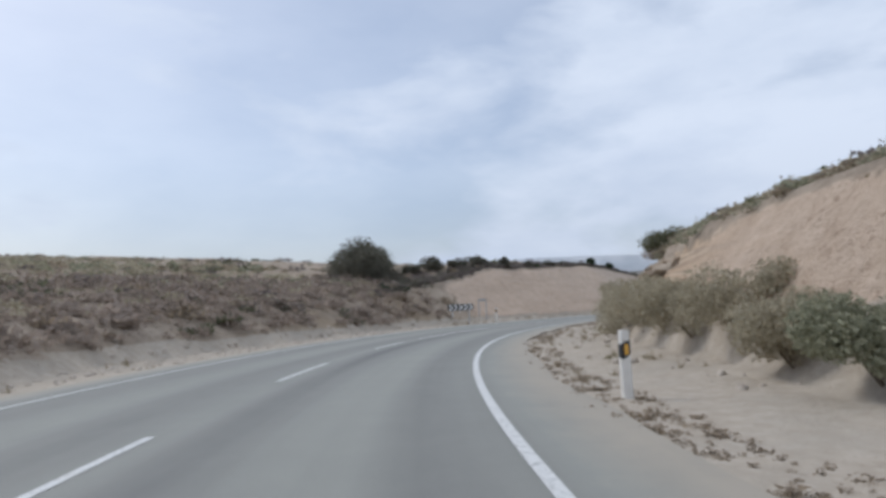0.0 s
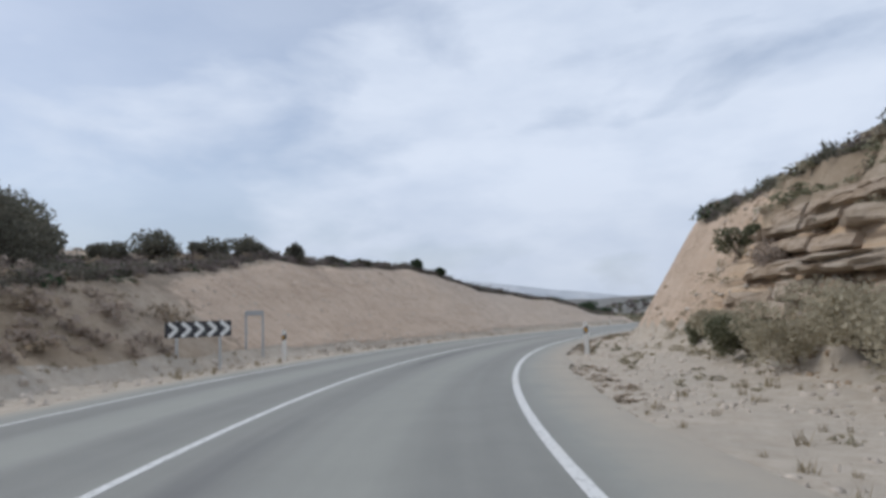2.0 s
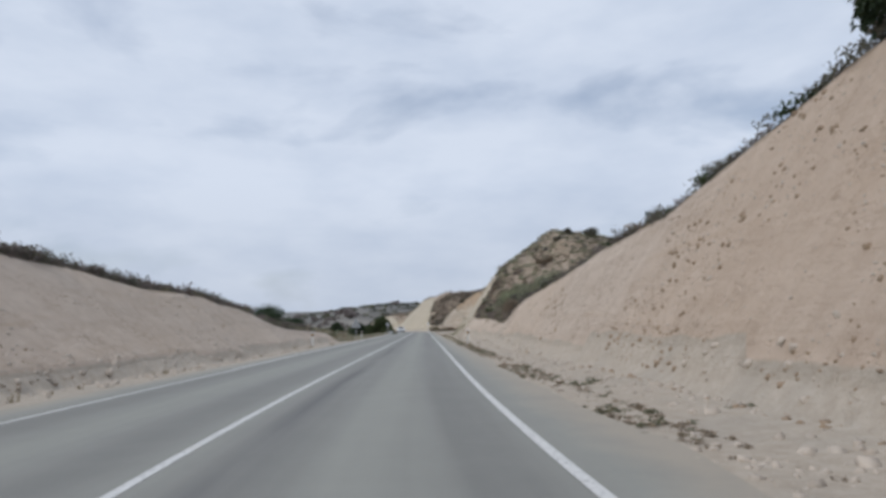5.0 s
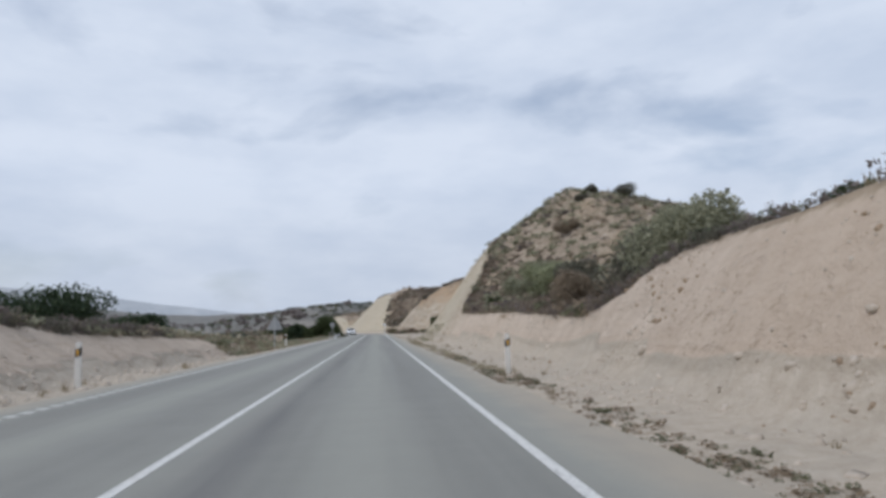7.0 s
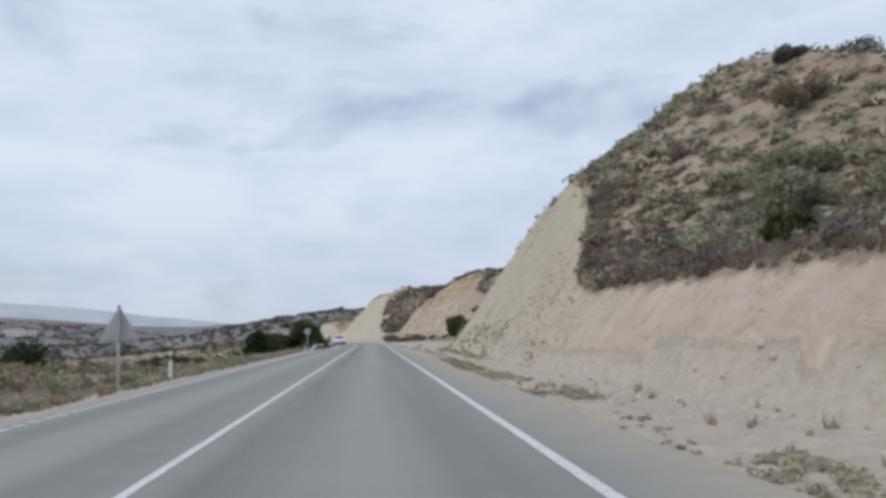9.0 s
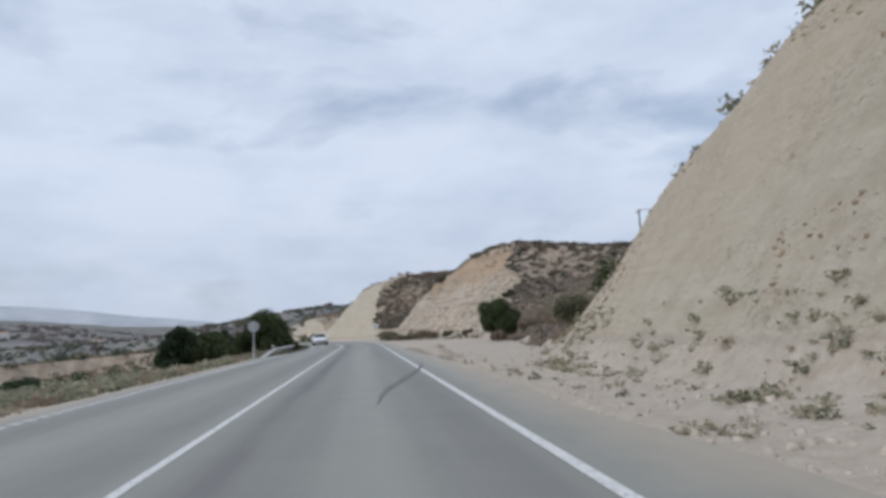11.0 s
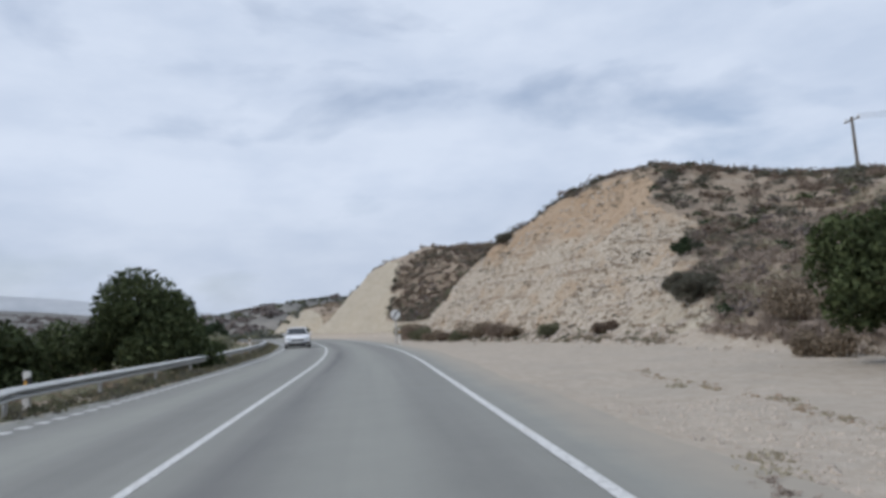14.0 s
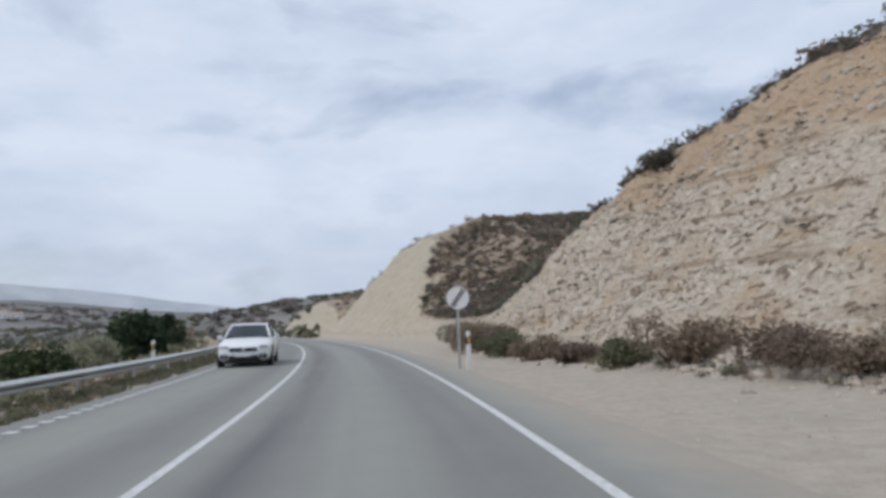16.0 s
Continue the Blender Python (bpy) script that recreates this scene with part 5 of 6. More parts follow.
# ---- guard rail ----
def guard_rail():
    ob = thing("guard_rail", Matrix(), "galvanised W-beam guard rail on short steel posts", "guard rail")
    s_from, s_to = 105.5, 232.0
    line = []
    for s in np.arange(s_from, s_to, 1.0):
        x, y = place(s, -4.35)
        dip = -0.42 * max(0.0, 1 - (s - s_from) / 6.0)
        line.append(Vector((float(x), float(y), 0.34 + dip)))
    prof = [(-0.035, -0.155), (0.0, -0.135), (0.035, -0.09), (0.035, -0.055), (-0.02, -0.015), (-0.02, 0.015), (0.035, 0.055), (0.035, 0.09), (0.0, 0.135), (-0.035, 0.155),
            (-0.041, 0.15), (-0.006, 0.128), (0.028, 0.088), (0.028, 0.058), (-0.027, 0.018), (-0.027, -0.018), (0.028, -0.058), (0.028, -0.088), (-0.006, -0.128), (-0.041, -0.15)]
    prof = [(a * 2.6, b * 0.78) for a, b in prof]
    bm = bmesh.new()
    sweep(bm, line, prof)
    part("beam", bm, DULL_ZINC, ob, "weathered W-shaped beam")
    me = None
    for k, s in enumerate(np.arange(s_from + 6, s_to, 4.0)):
        x, y = place(s, -4.48)
        h = float(centre(s)[2])
        m = Matrix.Translation((float(x), float(y), 0)) @ Matrix.Rotation(h, 4, "Z")
        if me is None:
            bm = bmesh.new()
            box(bm, (0.06, 0.10, 1.30), (0, 0, -0.22), bevel=0.006)
            box(bm, (0.10, 0.08, 0.18), (0.075, 0, 0.32), bevel=0.006)
            p = part("post", bm, ZINC, ob, "short steel post")
            me = p.data
        else:
            p = new("post", me)
            p.parent = ob
            tagged(p, "short steel post")
        p.matrix_local = m
    return ob


guard_rail()


# ---- trees and bushes ----
def crown_cards(seed, blobs, count, leaf, squash=1.0):
    r = np.random.RandomState(seed)
    verts, faces = [], []
    for k in range(count):
        bx, by, bz, br = blobs[r.randint(len(blobs))]
        v = r.normal(size=3)
        v /= np.linalg.norm(v)
        q = np.array((bx, by, bz)) + v * br * r.uniform(0.55, 1.08) * np.array((1, 1, squash))
        a = r.normal(size=3) + 0.5 * v
        a /= np.linalg.norm(a)
        b = np.cross(a, r.normal(size=3))
        b /= np.linalg.norm(b) + 1e-6
        w = leaf * r.uniform(0.6, 1.4)
        i = len(verts)
        verts += [tuple(q - a * w - b * w * 0.35), tuple(q + a * w * 1.2), tuple(q - a * w * 0.6 + b * w * 0.7)]
        faces.append((i, i + 1, i + 2))
    return verts, faces


def tree(name, m, height, width, seed, mat, label, category, leaves=5200, leaf=0.14, low=0.25, group=""):
    """A tapered trunk with limbs and a ragged crown of leaf cards."""
    ob = thing(name, m, label, category, group)
    r = random.Random(seed)
    bm = bmesh.new()
    fork = Vector((r.uniform(-0.1, 0.1), r.uniform(-0.1, 0.1), height * 0.30))
    t = max(0.05, 0.028 * height)
    rod(bm, (0, 0, -0.4), fork * 0.5, t * 1.3, t, 8)
    rod(bm, fork * 0.5, fork, t, t * 0.8, 8)
    part("trunk", bm, BARK, ob, "grey-brown trunk")
    blobs = []
    n = 11
    for k in range(n):
        a = k * 2.4 + r.uniform(-0.4, 0.4)
        f = (k + 0.5) / n
        rad = width / 2 * (0.35 + 0.5 * r.random()) * (1.0 if f < 0.75 else 0.55)
        at = Vector((math.cos(a) * rad, math.sin(a) * rad, height * (low + (0.86 - low) * f)))
        blobs.append((at.x, at.y, at.z, width * r.uniform(0.17, 0.27)))
        bm = bmesh.new()
        mid = fork.lerp(at, 0.5) + Vector((0, 0, 0.08 * height))
        rod(bm, fork * 0.9, mid, t * 0.5, t * 0.32, 6)
        rod(bm, mid, at, t * 0.32, t * 0.12, 6)
        part("limb", bm, BARK, ob)
    verts, faces = crown_cards(seed, blobs, leaves, leaf, 0.85)
    crown = mesh_object("crown", verts, faces, mat, ob)
    return ob


def at(s, d, sink=0.05):
    x, y = place(s, d)
    return pose(float(x), float(y), ground_at(s, d) - sink)


ROW = "trees below the road"
for k, (s, d, h, w, mat) in enumerate(((126.5, -6.95, 3.55, 5.4, LEAF_GREEN), (114.5, -9.8, 2.7, 4.4, LEAF_GREEN), (109.5, -10.4, 3.8, 2.6, LEAF_DARK), (118.5, -11.5, 3.5, 5.0, LEAF_DARK), (124.5, -11.2, 3.7, 4.0, LEAF_GREEN), (135, -13, 4.4, 4.8, LEAF_GREEN))):
    tree("tree", at(s, d), h, w, 60 + k, mat, "dense dark green roadside tree below the road edge", "tree", 22000 if k < 3 else 9000, 0.10 if k < 3 else 0.13, 0.04, ROW)
tree("tree", at(110.3, 11.6), 3.1, 3.1, 78, LEAF_GREEN, "rounded bright green bushy tree beside the gravel pull-off", "tree", 11000, 0.075, 0.30)
tree("tree", at(112.4, 22.3, 0.5), 2.7, 5.0, 72, LEAF_GREEN, "broad dark green tree on the scrub slope", "tree", 9000, 0.10, 0.10)
tree("tree", at(163, -9), 3.2, 3.2, 73, LEAF_DARK, "small dark green tree beyond the guard rail", "tree", 2500, 0.16, 0.2)
tree("tree", at(172, -11), 3.6, 4.2, 74, LEAF_GREEN, "dark green tree beyond the guard rail", "tree", 2500, 0.18, 0.2)
# on the left bank and behind the bend
tree("tree", at(-9.2, -13.2), 1.1, 1.1, 75, LEAF_DARK, "small dark tree on the bank's crest", "tree", 1300, 0.09, 0.35)
tree("tree", at(-6.6, -12.4), 0.85, 1.05, 76, LEAF_DARK, "small flat-topped tree on the bank's crest", "tree", 1100, 0.09, 0.4)
tree("tree", at(-25.6, -12.6), 1.2, 1.3, 77, LEAF_DUSK, "small dark tree on the bank's crest", "tree", 1300, 0.09, 0.3)
tree("tree", at(-41, -15.6), 2.7, 6.2, 80, LEAF_DUSK, "broad dark tree on the scrub slope", "tree", 13000, 0.085, 0.05)
tree("tree", at(-37, -18.5), 2.2, 4.6, 81, LEAF_DUSK, "dark bushy tree on the scrub slope", "tree", 4000, 0.13, 0.05)
# on the right cutting
tree("tree", at(-8.6, 11.2), 1.5, 1.9, 83, LEAF_DARK, "dark green bush on the cutting's crest", "bush", 2000, 0.10, 0.1)
tree("tree", at(26.5, 11.5), 2.5, 3.8, 84, LEAF_SAGE, "grey-green tree above the cutting", "tree", 13000, 0.07, 0.10)
tree("tree", at(30.5, 12.5), 2.3, 4.4, 85, LEAF_DUSK, "dusky brown bushy tree above the cutting", "tree", 12000, 0.065, 0.05)


def bush(s, d, w, h, mat, label, seed, leaves=1500, leaf=0.10):
    ob = thing("bush", at(s, d), label, "bush")
    r = random.Random(seed)
    for k in range(5):
        bm = bmesh.new()
        a = k * 1.25 + r.random()
        rod(bm, (0, 0, -0.15), (math.cos(a) * w * 0.3, math.sin(a) * w * 0.3, h * 0.55), 0.025, 0.01, 5)
        part("stem", bm, BARK, ob)
    blobs = [(r.uniform(-0.32, 0.32) * w, r.uniform(-0.32, 0.32) * w, h * r.uniform(0.2, 0.72), w * r.uniform(0.16, 0.27)) for _ in range(9)]
    verts, faces = crown_cards(seed, blobs, leaves, leaf, 0.8)
    for i, (a, b, c) in enumerate(verts):
        verts[i] = (a, b, max(c, 0.0))
    mesh_object("foliage", verts, faces, mat, ob)
    return ob


GREYGREEN = "grey-green dry bush on pale gravel below the cutting"
FOOT = ((-81.2, 7.5, 1.7, 1.15, LEAF_SAGE), (-79.2, 7.6, 1.9, 1.1, LEAF_KHAKI), (-77, 7.9, 2.2, 1.15, LEAF_KHAKI), (-74.6, 7.8, 2.2, 1.1, LEAF_KHAKI), (-72, 7.9, 2.3, 1.15, LEAF_KHAKI), (-69.6, 7.9, 2.2, 1.15, LEAF_KHAKI), (-67.2, 8.0, 2.3, 1.1, LEAF_KHAKI), (-64.8, 8.1, 2.4, 1.15, LEAF_KHAKI), (-62.4, 8.2, 2.3, 1.1, LEAF_DUSK), (-60, 8.3, 2.3, 1.1, LEAF_KHAKI), (-57.6, 8.4, 2.2, 1.15, LEAF_KHAKI), (-55, 8.5, 2.3, 1.1, LEAF_DUSK), (-52.6, 8.6, 2.3, 1.1, LEAF_KHAKI), (-50.2, 8.6, 2.3, 1.1, LEAF_KHAKI), (-48, 8.5, 2.0, 1.05, LEAF_KHAKI), (-45.8, 8.4, 1.8, 1.0, LEAF_OLIVE), (-43.8, 8.3, 1.5, 0.9, LEAF_KHAKI), (-41.4, 8.4, 1.5, 0.9, LEAF_OLIVE))
for k, (s, d, w, h, mat) in enumerate(FOOT):
    bush(s, d, w, h, mat, GREYGREEN, 200 + k, 9000 if s < -60 else 6500, 0.032 if s < -60 else 0.036)
for k, (s, d, w, h) in enumerate(((-53.4, 9.5, 1.5, 1.0), (-51.4, 9.8, 1.4, 0.9), (-43.6, 9.7, 1.5, 1.0), (-40.6, 9.6, 1.3, 0.9), (-58.5, 9.6, 1.6, 0.9), (-63, 9.4, 1.5, 0.9))):
    bush(s, d, w, h, (LEAF_DUST, LEAF_OLIVE)[k % 2], "brown bush rooted on a ledge of the layered cliff", 450 + k, 2600, 0.045)
for k, (s, d, w, h, mat) in enumerate(((88, 10.6, 2.4, 1.2, LEAF_DRY), (92, 12, 2.8, 1.4, LEAF_DRY), (96, 12.6, 2.6, 1.2, LEAF_DRY), (100, 13.6, 3.0, 1.5, LEAF_DRY), (104.5, 14.2, 2.6, 1.2, LEAF_DRY), (107, 13.4, 1.8, 1.0, LEAF_DRY), (117, 14.5, 2.0, 1.1, LEAF_DRY), (113.4, 12.4, 1.5, 0.6, LEAF_DRY), (99, 16.5, 3.2, 1.6, LEAF_DRY), (93, 16, 3.0, 1.5, LEAF_OLIVE), (86, 9.4, 1.8, 0.9, LEAF_OLIVE))):
    bush(s, d, w, h, mat, "dry grey-brown bush at the gravel's edge", 230 + k, 3600, 0.06)
for k, (s, d, w, h) in enumerate(((137.6, 8.9, 2.3, 1.1), (139.2, 8.3, 1.6, 0.6), (134.8, 9.7, 2.2, 0.5), (133.2, 10.1, 1.2, 0.6), (130.6, 11.0, 1.5, 0.4), (126.5, 12.2, 1.2, 0.5), (143.4, 7.4, 2.0, 0.8), (146.2, 7.2, 2.4, 0.9), (149.3, 7.2, 2.6, 1.2), (152.5, 7.7, 2.6, 1.3), (156, 8.0, 2.8, 1.5), (141.3, 7.9, 1.4, 0.5))):
    bush(s, d, w, h, (LEAF_DRY, LEAF_OLIVE, LEAF_RUST)[k % 3], "olive-brown bush at the foot of the stony cliff", 260 + k, 3400, 0.055)
bush(147.3, 14.3, 1.6, 0.9, LEAF_DUSK, "dark bush on the cliff's rim", 275, 1800, 0.06)
for k, (s, d, w, h, mat) in enumerate(((135, -7.2, 2.6, 1.3, LEAF_GREEN), (139.5, -7.6, 2.8, 1.5, LEAF_OLIVE), (144, -7.4, 2.6, 1.4, LEAF_GREEN), (149, -8, 3.0, 1.6, LEAF_SAGE), (154, -8.4, 2.8, 1.5, LEAF_GREEN), (178, -9, 2.6, 2.6, LEAF_DARK))):
    bush(s, d, w, h, mat, "green bush behind the guard rail", 400 + k, 3400, 0.07)
for k, (s, d, w, h, mat) in enumerate(((84, -12.5, 2.6, 1.7, LEAF_DARK), (88, -14.5, 3.0, 2.0, LEAF_DUSK), (93, -13, 2.8, 1.9, LEAF_DARK), (97.5, -12, 2.6, 1.7, LEAF_GREEN), (76, -13.5, 2.6, 1.3, LEAF_DUSK), (70, -15, 2.8, 1.3, LEAF_DRY), (101, -15, 3.2, 2.2, LEAF_DARK))):
    bush(s, d, w, h, mat, "dark bush on the slope below the road", 420 + k, 3000, 0.08)
tree("tree", at(90, -24), 4.6, 5.2, 91, LEAF_DARK, "dark green tree on the slope below the road", "tree", 5000, 0.14, 0.1)
tree("tree", at(84, -27), 4.0, 4.4, 92, LEAF_DARK, "dark green tree on the slope below the road", "tree", 4000, 0.14, 0.1)
tree("tree", at(215, -12), 3.8, 4.6, 93, LEAF_DARK, "dark rounded tree beyond the far end of the guard rail", "tree", 3000, 0.18, 0.06)
for k, (s, d, w, h) in enumerate(((34.4, -11, 4.2, 1.7), (39, -12, 4.4, 1.8), (44.6, -11, 3.4, 1.4), (29, -12.5, 3.6, 1.5), (50, -13, 3.6, 1.5), (24, -12.5, 3.2, 1.2))):
    bush(s, d, w, h, LEAF_DARK, "dark bush on the low earth mound", 290 + k, 3600, 0.08)


for k, (s, d, w, h) in enumerate(((-28.5, -13.8, 2.6, 1.2), (-30.5, -14.4, 2.2, 0.9), (-33, -15, 2.8, 1.4), (-35.5, -15.5, 2.0, 0.9), (-21, -13.2, 1.6, 0.6), (-17, -13.4, 1.4, 0.5))):
    bush(s, d, w, h, LEAF_DUSK, "dark bush above the bank", 350 + k, 2200, 0.08)


for k, (s, d, w, h, mat, text) in enumerate(((42.3, 10.8, 2.5, 2.4, LEAF_FRESH, "bright green bush on the knoll's foot"), (38.9, 10.7, 2.4, 2.1, LEAF_FRESH, "bright green bush on the knoll's foot"), (35.6, 10.8, 2.6, 2.0, LEAF_DUSK, "grey-brown bush above the cutting"), (33.4, 10.0, 2.6, 1.7, LEAF_DRY, "grey-brown bush above the cutting"), (46.5, 11.2, 2.2, 1.2, LEAF_SAGE, "grey-green sage bush on the knoll"), (50.2, 11.4, 2.4, 1.2, LEAF_SAGE, "grey-green sage bush on the knoll"), (53, 13.4, 2.2, 1.1, LEAF_SAGE, "grey-green sage bush on the knoll"), (47.6, 9.3, 1.0, 0.6, LEAF_GREEN, "small dark bush on the bank's rim"), (57.5, 17, 2.4, 1.2, LEAF_DRY, "dry brown bush on the knoll"), (64, 21.5, 1.6, 0.9, LEAF_DUSK, "dark bush on the knoll's top"), (63.5, 24.5, 2.6, 1.0, LEAF_DUSK, "dark bush on the knoll's top"), (61, 19.5, 1.2, 0.7, LEAF_DUSK, "dark bush on the knoll's top"), (127.5, 17, 1.6, 1.1, LEAF_DARK, "dark bush on the cliff's rim"), (124.4, 15, 1.8, 1.2, LEAF_DUSK, "dark bush at the cliff's end"), (122.5, 14.2, 2.0, 1.2, LEAF_DUSK, "dark bush at the cliff's end"))):
    bush(s, d, w, h, mat, text, 380 + k, 4200, 0.055)


# ---- utility pole and wires on the ridge ----
def utility_pole(m, height):
    ob = thing("utility_pole", m, "weathered wooden utility pole on the ridge", "utility pole", "utility poles on the ridge")
    bm = bmesh.new()
    rod(bm, (0, 0, -0.8), (0, 0, height), 0.13, 0.09, 12)
    part("pole", bm, OLD_WOOD, ob)
    bm = bmesh.new()
    box(bm, (0.09, 1.5, 0.09), (0, 0, height - 0.25), bevel=0.01)
    part("crossarm", bm, OLD_WOOD, ob)
    for yy in (-0.65, 0, 0.65):
        bm = bmesh.new()
        rod(bm, (0, yy, height - 0.2), (0, yy, height - 0.02), 0.04, 0.05, 10)
        part("insulator", bm, WHITE_PLASTIC, ob, "pale insulator")
    return ob


z0 = ground_at(139.4, 38.9)
x0, y0 = (float(v) for v in place(139.4, 38.9))
utility_pole(pose(x0, y0, z0), 4.5)
z1 = ground_at(110, 66)
x1, y1 = (float(v) for v in place(110, 66))
utility_pole(pose(x1, y1, z1), 5.5)
for o in (-0.65, 0.0, 0.65):
    bm = bmesh.new()
    a, b = Vector((x0, y0 + o, z0 + 4.5)), Vector((x1, y1 + o, z1 + 5.5))
    pts = [a.lerp(b, k / 14) - Vector((0, 0, 1.2 * 4 * (k / 14) * (1 - k / 14))) for k in range(15)]
    for p, q in zip(pts, pts[1:]):
        rod(bm, p, q, 0.012, sides=5)
    me = bpy.data.meshes.new("wire")
    bm.to_mesh(me)
    bm.free()
    me.materials.append(BLACK_PLASTIC)
    tagged(new("wire", me), "thin dark overhead wire between poles", "wire", "overhead wires")


# ---- white farmhouses across the valley ----
HOUSE_WHITE = plain("white_render", (0.78, 0.77, 0.74), 0.85, 0, 0.06, 0.6)
ROOF_TILE = plain("clay_roof_tile", (0.42, 0.30, 0.23), 0.9, 0, 0.2, 1.5)
PANE = plain("dark_window_pane", (0.05, 0.055, 0.06), 0.2)


def farmhouse(s, d, wide, deep, high, turn):
    x, y = (float(v) for v in place(s, d))
    ob = thing("house", pose(x, y, ground_at(s, d) - 0.5, 0, 0, turn), "white rendered farmhouse with a low clay-tiled roof across the valley", "house", "farmhouses across the valley")
    bm = bmesh.new()
    box(bm, (wide, deep, high + 0.5), (0, 0, (high + 0.5) / 2))
    part("wall", bm, HOUSE_WHITE, ob, "white rendered walls")
    bm = bmesh.new()
    top = high + 0.5
    ring = [bm.verts.new((sx * (wide / 2 + 0.4), sy * (deep / 2 + 0.4), top)) for sx, sy in ((-1, -1), (1, -1), (1, 1), (-1, 1))]
    ridge = [bm.verts.new((sx * (wide / 2 + 0.4), 0, top + deep * 0.22)) for sx in (-1, 1)]
    for f in ((ring[0], ring[1], ridge[1], ridge[0]), (ring[2], ring[3], ridge[0], ridge[1]), (ring[1], ring[2], ridge[1]), (ring[3], ring[0], ridge[0]), ring[::-1]):
        bm.faces.new(f)
    part("roof", bm, ROOF_TILE, ob, "low clay-tiled roof")
    for k in range(max(2, int(wide / 4))):
        bm = bmesh.new()
        box(bm, (1.1, 0.12, 1.3), (-wide / 2 + (k + 0.5) * wide / max(2, int(wide / 4)), -deep / 2 - 0.03, 2.2))
        part("window", bm, PANE, ob, "dark window")
    return ob


for s, d, wide, deep, high, turn in ((640, -230, 15, 9, 5.5, 30), (655, -250, 9, 7, 4.0, 20), (735, -180, 16, 9, 5.5, 28), (750, -168, 10, 8, 4.5, 35), (722, -196, 8, 7, 4.0, 25), (560, -190, 12, 8, 4.5, 30), (830, -96, 12, 8, 5.0, 20)):
    farmhouse(s, d, wide, deep, high, turn)


# ---- marks on the asphalt ----
def mark(name, points, width, mat, label):
    verts, faces = [], []
    for i, (s, d) in enumerate(points):
        for side in (-0.5, 0.5):
            x, y = place(s, d + side * width * (0.8 + 0.4 * ((i * 7) % 5) / 4) * min(1.0, 0.15 + 0.25 * i, 0.15 + 0.25 * (len(points) - 1 - i)))
            verts.append((float(x), float(y), 0.008))
    for i in range(len(points) - 1):
        faces.append((2 * i, 2 * i + 1, 2 * i + 3, 2 * i + 2))
    ob = mesh_object(name, verts, faces, mat, road)
    return tagged(ob, label)


SEAM = ((74, 2.1), (75.5, 2.2), (77, 2.42), (78.5, 2.72), (79.8, 2.95), (81, 3.2), (82.5, 3.48), (84.2, 3.7), (85.8, 3.84))
mark("tar_seam", SEAM, 0.2, TAR_WORN, "dark diagonal tar seam")

# weeds that grow in the broken edge of the tarmac
for k, (s, d, w) in enumerate(((103.6, 4.7, 0.8), (99.4, 4.9, 0.7), (100.8, 4.85, 0.9), (104.2, 5.0, 0.8), (96.6, 5.0, 0.7), (90.2, 5.3, 0.7), (91.4, 5.2, 0.5), (109.6, 6.9, 0.6), (102.4, 6.5, 0.6))):
    bush(s, d, w * 0.7, 0.07, LEAF_KHAKI, "flat mat of dry weeds in the gravel", 320 + k, 260, 0.026)


# ---- the white car in the other lane ----
def loft(bm, rings, close=True):
    made = [[bm.verts.new(p) for p in ring] for ring in rings]
    n = len(made[0])
    for a, b in zip(made, made[1:]):
        for k in range(n - 1):
            bm.faces.new((a[k], a[k + 1], b[k + 1], b[k]))
    if close:
        for ring in (made[0], made[-1]):
            bm.faces.new(ring)
    bmesh.ops.recalc_face_normals(bm, faces=bm.faces)


def mirrored(half):
    return half + [(-x, y, z) for x, y, z in half[::-1]]


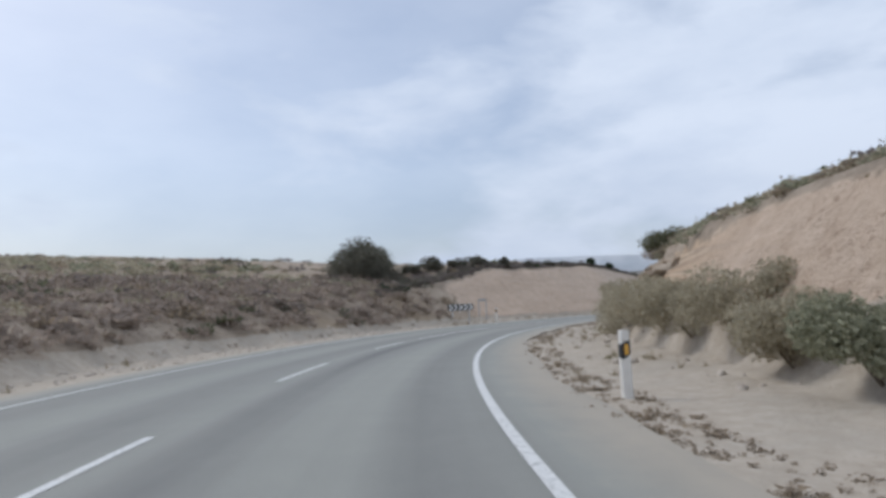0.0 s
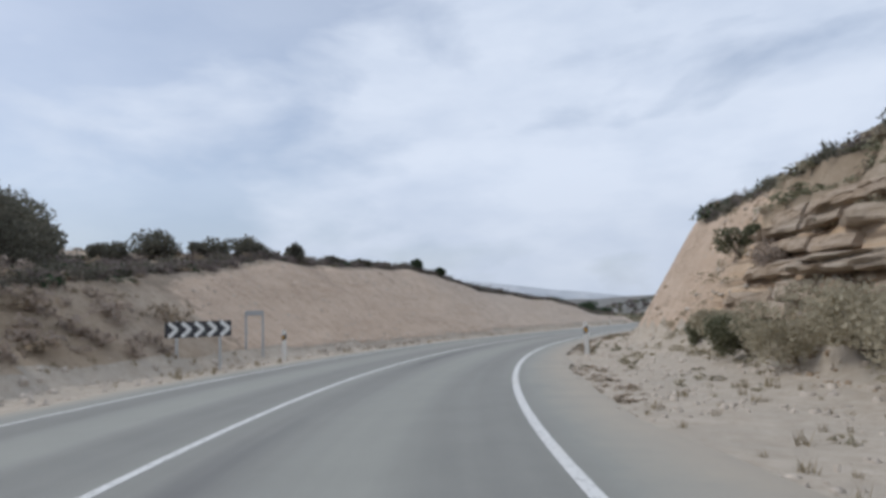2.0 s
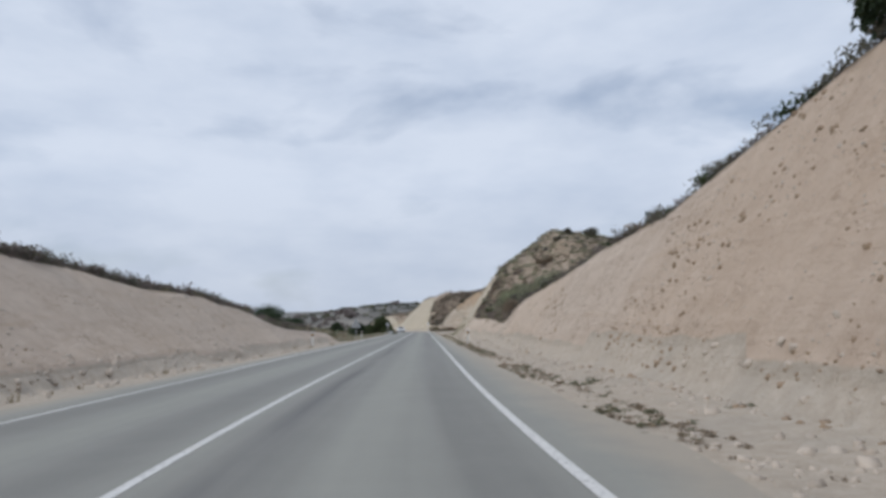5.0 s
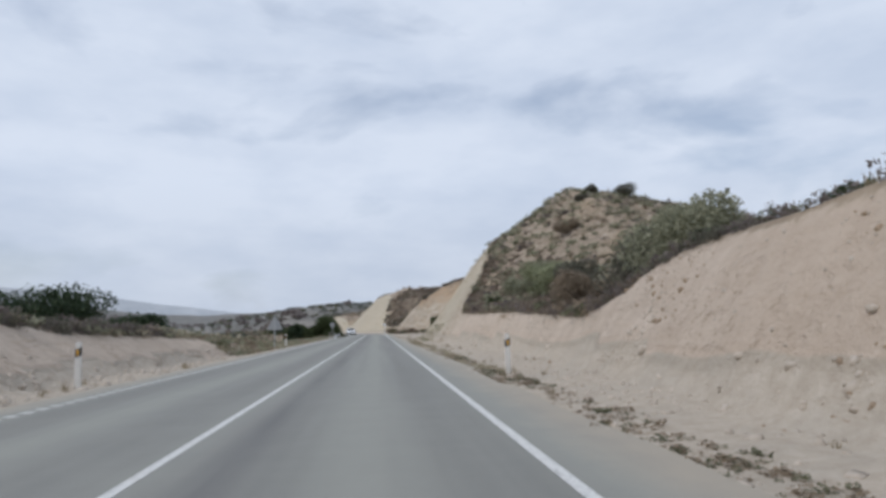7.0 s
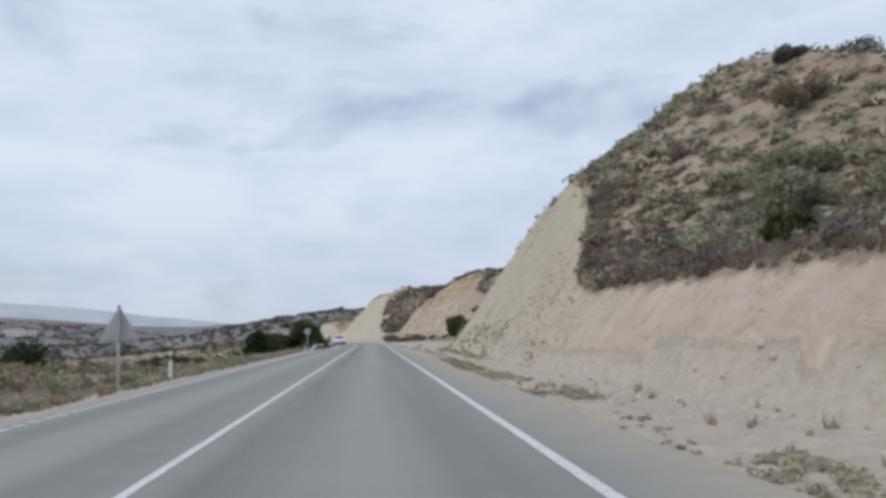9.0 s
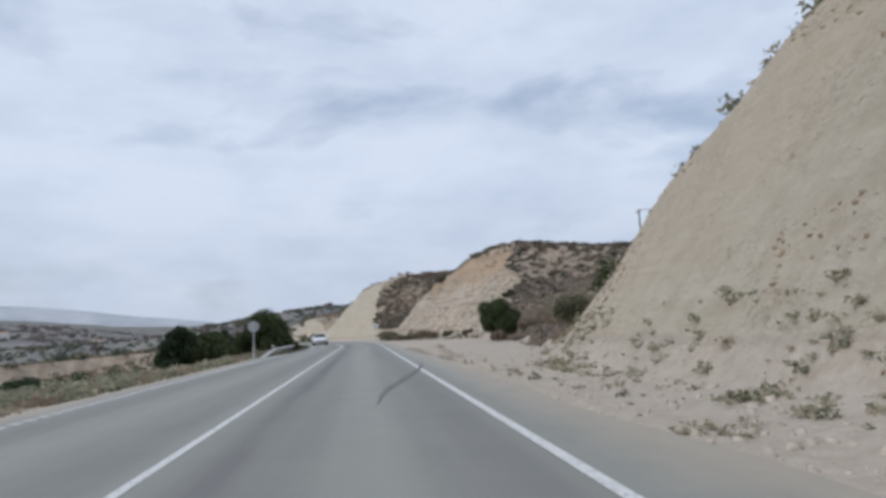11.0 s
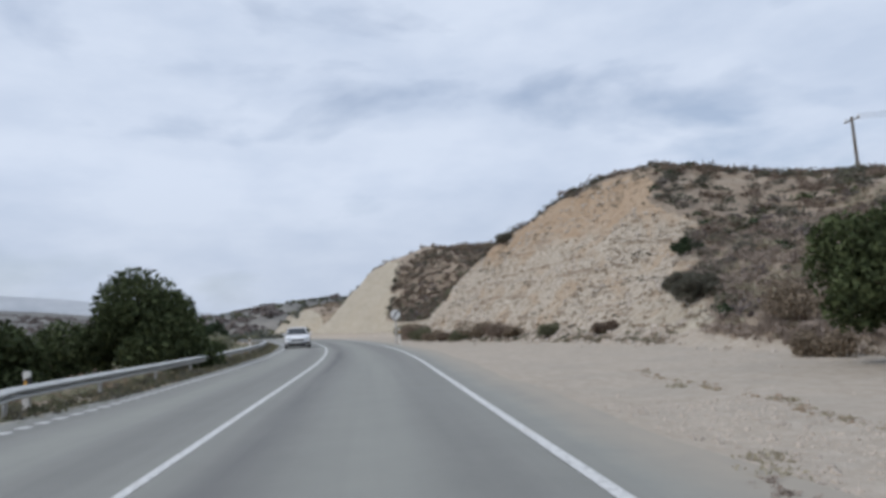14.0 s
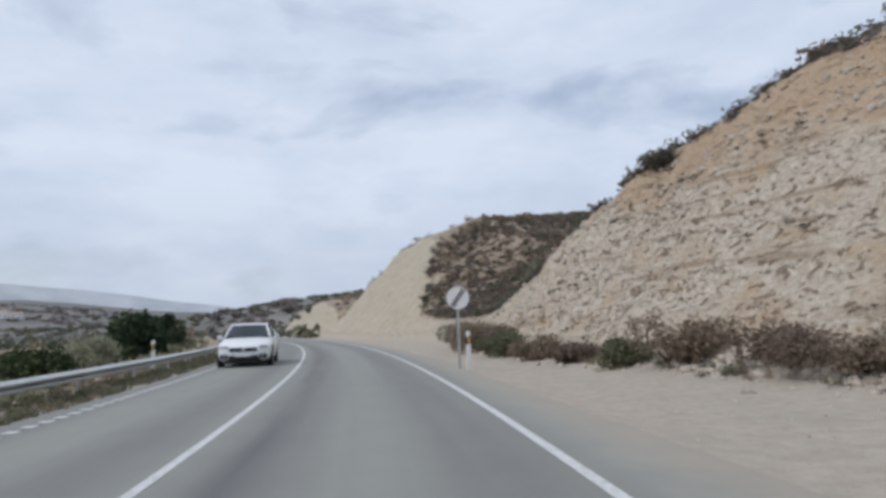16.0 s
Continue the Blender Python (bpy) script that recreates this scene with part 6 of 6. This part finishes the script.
def car(m):
    ob = thing("car", m, "white hatchback car with dark windows in the oncoming lane", "car")
    bm = bmesh.new()
    rings = []
    for y, hw, zb, zs, zt in ((0.0, 0.60, 0.30, 0.56, 0.64), (0.06, 0.72, 0.24, 0.62, 0.70), (0.22, 0.82, 0.20, 0.68, 0.76), (0.55, 0.875, 0.19, 0.75, 0.84), (1.0, 0.895, 0.18, 0.84, 0.93), (1.35, 0.90, 0.18, 0.89, 0.985), (2.2, 0.905, 0.18, 0.92, 0.99), (3.2, 0.905, 0.18, 0.95, 1.01), (3.85, 0.89, 0.20, 0.98, 1.04), (4.2, 0.83, 0.26, 0.97, 1.02), (4.35, 0.70, 0.36, 0.86, 0.92)):
        mid = (zb + zs) / 2
        rings.append(mirrored([(hw * 0.78, y, zb), (hw * 0.95, y, zb + 0.07), (hw, y, mid), (hw * 0.985, y, zs - 0.06), (hw * 0.955, y, zs), (hw * 0.80, y, zt - 0.025), (hw * 0.45, y, zt)]))
    loft(bm, rings)
    body = part("body", bm, CAR_WHITE, ob, "glossy white body")
    for f in body.data.polygons:
        f.use_smooth = True
    bm = bmesh.new()
    rings = []
    for y, w0, z0, w1, z1 in ((1.22, 0.74, 0.95, 0.70, 0.975), (1.95, 0.80, 0.97, 0.60, 1.385), (2.6, 0.815, 0.97, 0.62, 1.425), (3.3, 0.81, 0.99, 0.60, 1.40), (3.85, 0.76, 1.01, 0.56, 1.27), (4.12, 0.70, 1.0, 0.62, 1.03)):
        rings.append(mirrored([(w0, y, z0), ((w0 + w1) / 2 + 0.03, y, (z0 + z1) / 2), (w1, y, z1), (w1 * 0.5, y, z1 + 0.015)]))
    loft(bm, rings)
    panes = {"windscreen": lambda c: c.y < 1.9, "rear_window": lambda c: c.y > 3.8, "side_window": lambda c: 1.9 <= c.y <= 3.8 and c.x > 0, "side_window ": lambda c: 1.9 <= c.y <= 3.8 and c.x <= 0}
    for name, mine in panes.items():
        piece = bm.copy()
        bmesh.ops.delete(piece, geom=[f for f in piece.faces if not mine(f.calc_center_median())], context="FACES")
        part(name.strip(), piece, GLASS_DARK, ob, "dark tinted glass")
    bm.free()
    bm = bmesh.new()
    rings = []
    for y, w, z in ((1.93, 0.585, 1.40), (2.2, 0.62, 1.435), (2.7, 0.635, 1.452), (3.3, 0.615, 1.432), (3.9, 0.56, 1.315)):
        rings.append(mirrored([(w, y, z - 0.035), (w * 1.01, y, z - 0.012), (w * 0.85, y, z + 0.008), (w * 0.4, y, z + 0.018)]))
    loft(bm, rings)
    part("roof", bm, CAR_WHITE, ob, "white roof")
    for side in (-1, 1):
        for name, a, b, r in (("pillar", (0.765, 1.24, 0.965), (0.60, 1.96, 1.40), 0.035), ("pillar", (0.835, 2.62, 0.97), (0.64, 2.62, 1.42), 0.035), ("pillar", (0.80, 3.75, 1.0), (0.575, 3.78, 1.34), 0.07)):
            bm = bmesh.new()
            rod(bm, (side * a[0], a[1], a[2]), (side * b[0], b[1], b[2]), r, sides=8)
            part(name, bm, CAR_WHITE if r != 0.035 or a[1] < 2 else BLACK_PLASTIC, ob)
        bm = bmesh.new()
        box(bm, (0.20, 0.11, 0.13), (side * 0.97, 1.62, 1.0), bevel=0.04)
        rod(bm, (side * 0.84, 1.60, 0.95), (side * 0.95, 1.61, 0.97), 0.025, sides=8)
        part("mirror", bm, CAR_WHITE, ob, "white wing mirror")
        bm = bmesh.new()
        box(bm, (0.34, 0.10, 0.13), (side * 0.625, 0.07, 0.655), Matrix.Rotation(radians(24 * side), 4, "Z"), bevel=0.035)
        part("headlight", bm, LAMP_GLASS, ob, "clear headlight")
        bm = bmesh.new()
        box(bm, (0.26, 0.08, 0.16), (side * 0.62, 0.02, 0.36), Matrix.Rotation(radians(22 * side), 4, "Z"), bevel=0.03)
        part("side_intake", bm, BLACK_PLASTIC, ob, "black corner intake")
        bm = bmesh.new()
        disc(bm, 0.045, 0.03, (side * 0.60, -0.02, 0.38), 14)
        part("fog_lamp", bm, LAMP_GLASS, ob, "small round fog lamp")
        for y in (0.86, 3.48):
            turn = Matrix.Translation((side * 0.80, y, 0.315)) @ Matrix.Rotation(radians(90), 4, "Y")
            bm = bmesh.new()
            bmesh.ops.create_cone(bm, cap_ends=True, segments=32, radius1=0.315, radius2=0.315, depth=0.21, matrix=turn)
            bmesh.ops.bevel(bm, geom=[e for e in bm.edges if len(e.link_faces) == 2 and abs(e.calc_face_angle(0)) > 1], offset=0.03, segments=2, affect="EDGES")
            wheel = part("wheel", bm, TYRE, ob, "black tyre")
            bm = bmesh.new()
            bmesh.ops.create_cone(bm, cap_ends=True, segments=28, radius1=0.20, radius2=0.20, depth=0.226, matrix=turn)
            for k in range(5):
                a = k * 1.2566
                box(bm, (0.03, 0.05, 0.17), (side * 0.905, y + math.cos(a) * 0.10, 0.315 + math.sin(a) * 0.10), Matrix.Rotation(math.pi / 2 - a, 4, "X"))
            part("rim", bm, ALLOY, wheel, "silver alloy rim")
            bm = bmesh.new()
            bmesh.ops.create_cone(bm, cap_ends=True, segments=32, radius1=0.365, radius2=0.365, depth=0.05, matrix=Matrix.Translation((side * 0.882, y, 0.335)) @ Matrix.Rotation(radians(90), 4, "Y"))
            part("wheel_arch", bm, BLACK_PLASTIC, ob, "dark wheel arch")
    bm = bmesh.new()
    box(bm, (0.92, 0.09, 0.13), (0, -0.005, 0.575), bevel=0.03)
    for v in bm.verts:
        v.co.y += 0.10 * v.co.x ** 2
    part("grille", bm, BLACK_PLASTIC, ob, "black grille")
    bm = bmesh.new()
    disc(bm, 0.075, 0.03, (0, -0.06, 0.585), 4)
    part("badge", bm, ALLOY, ob, "plain silver badge")
    bm = bmesh.new()
    box(bm, (0.98, 0.09, 0.12), (0, 0.0, 0.33), bevel=0.03)
    part("lower_intake", bm, BLACK_PLASTIC, ob, "black lower intake")
    bm = bmesh.new()
    box(bm, (0.50, 0.02, 0.11), (0, -0.055, 0.41), bevel=0.005)
    part("number_plate", bm, SIGN_WHITE, ob, "blank white plate")
    bm = bmesh.new()
    box(bm, (1.5, 3.9, 0.14), (0, 2.15, 0.20), bevel=0.04)
    part("underbody", bm, BLACK_PLASTIC, ob)
    return ob


car(stand(146.0, -1.8, 1, 0, 0.0))
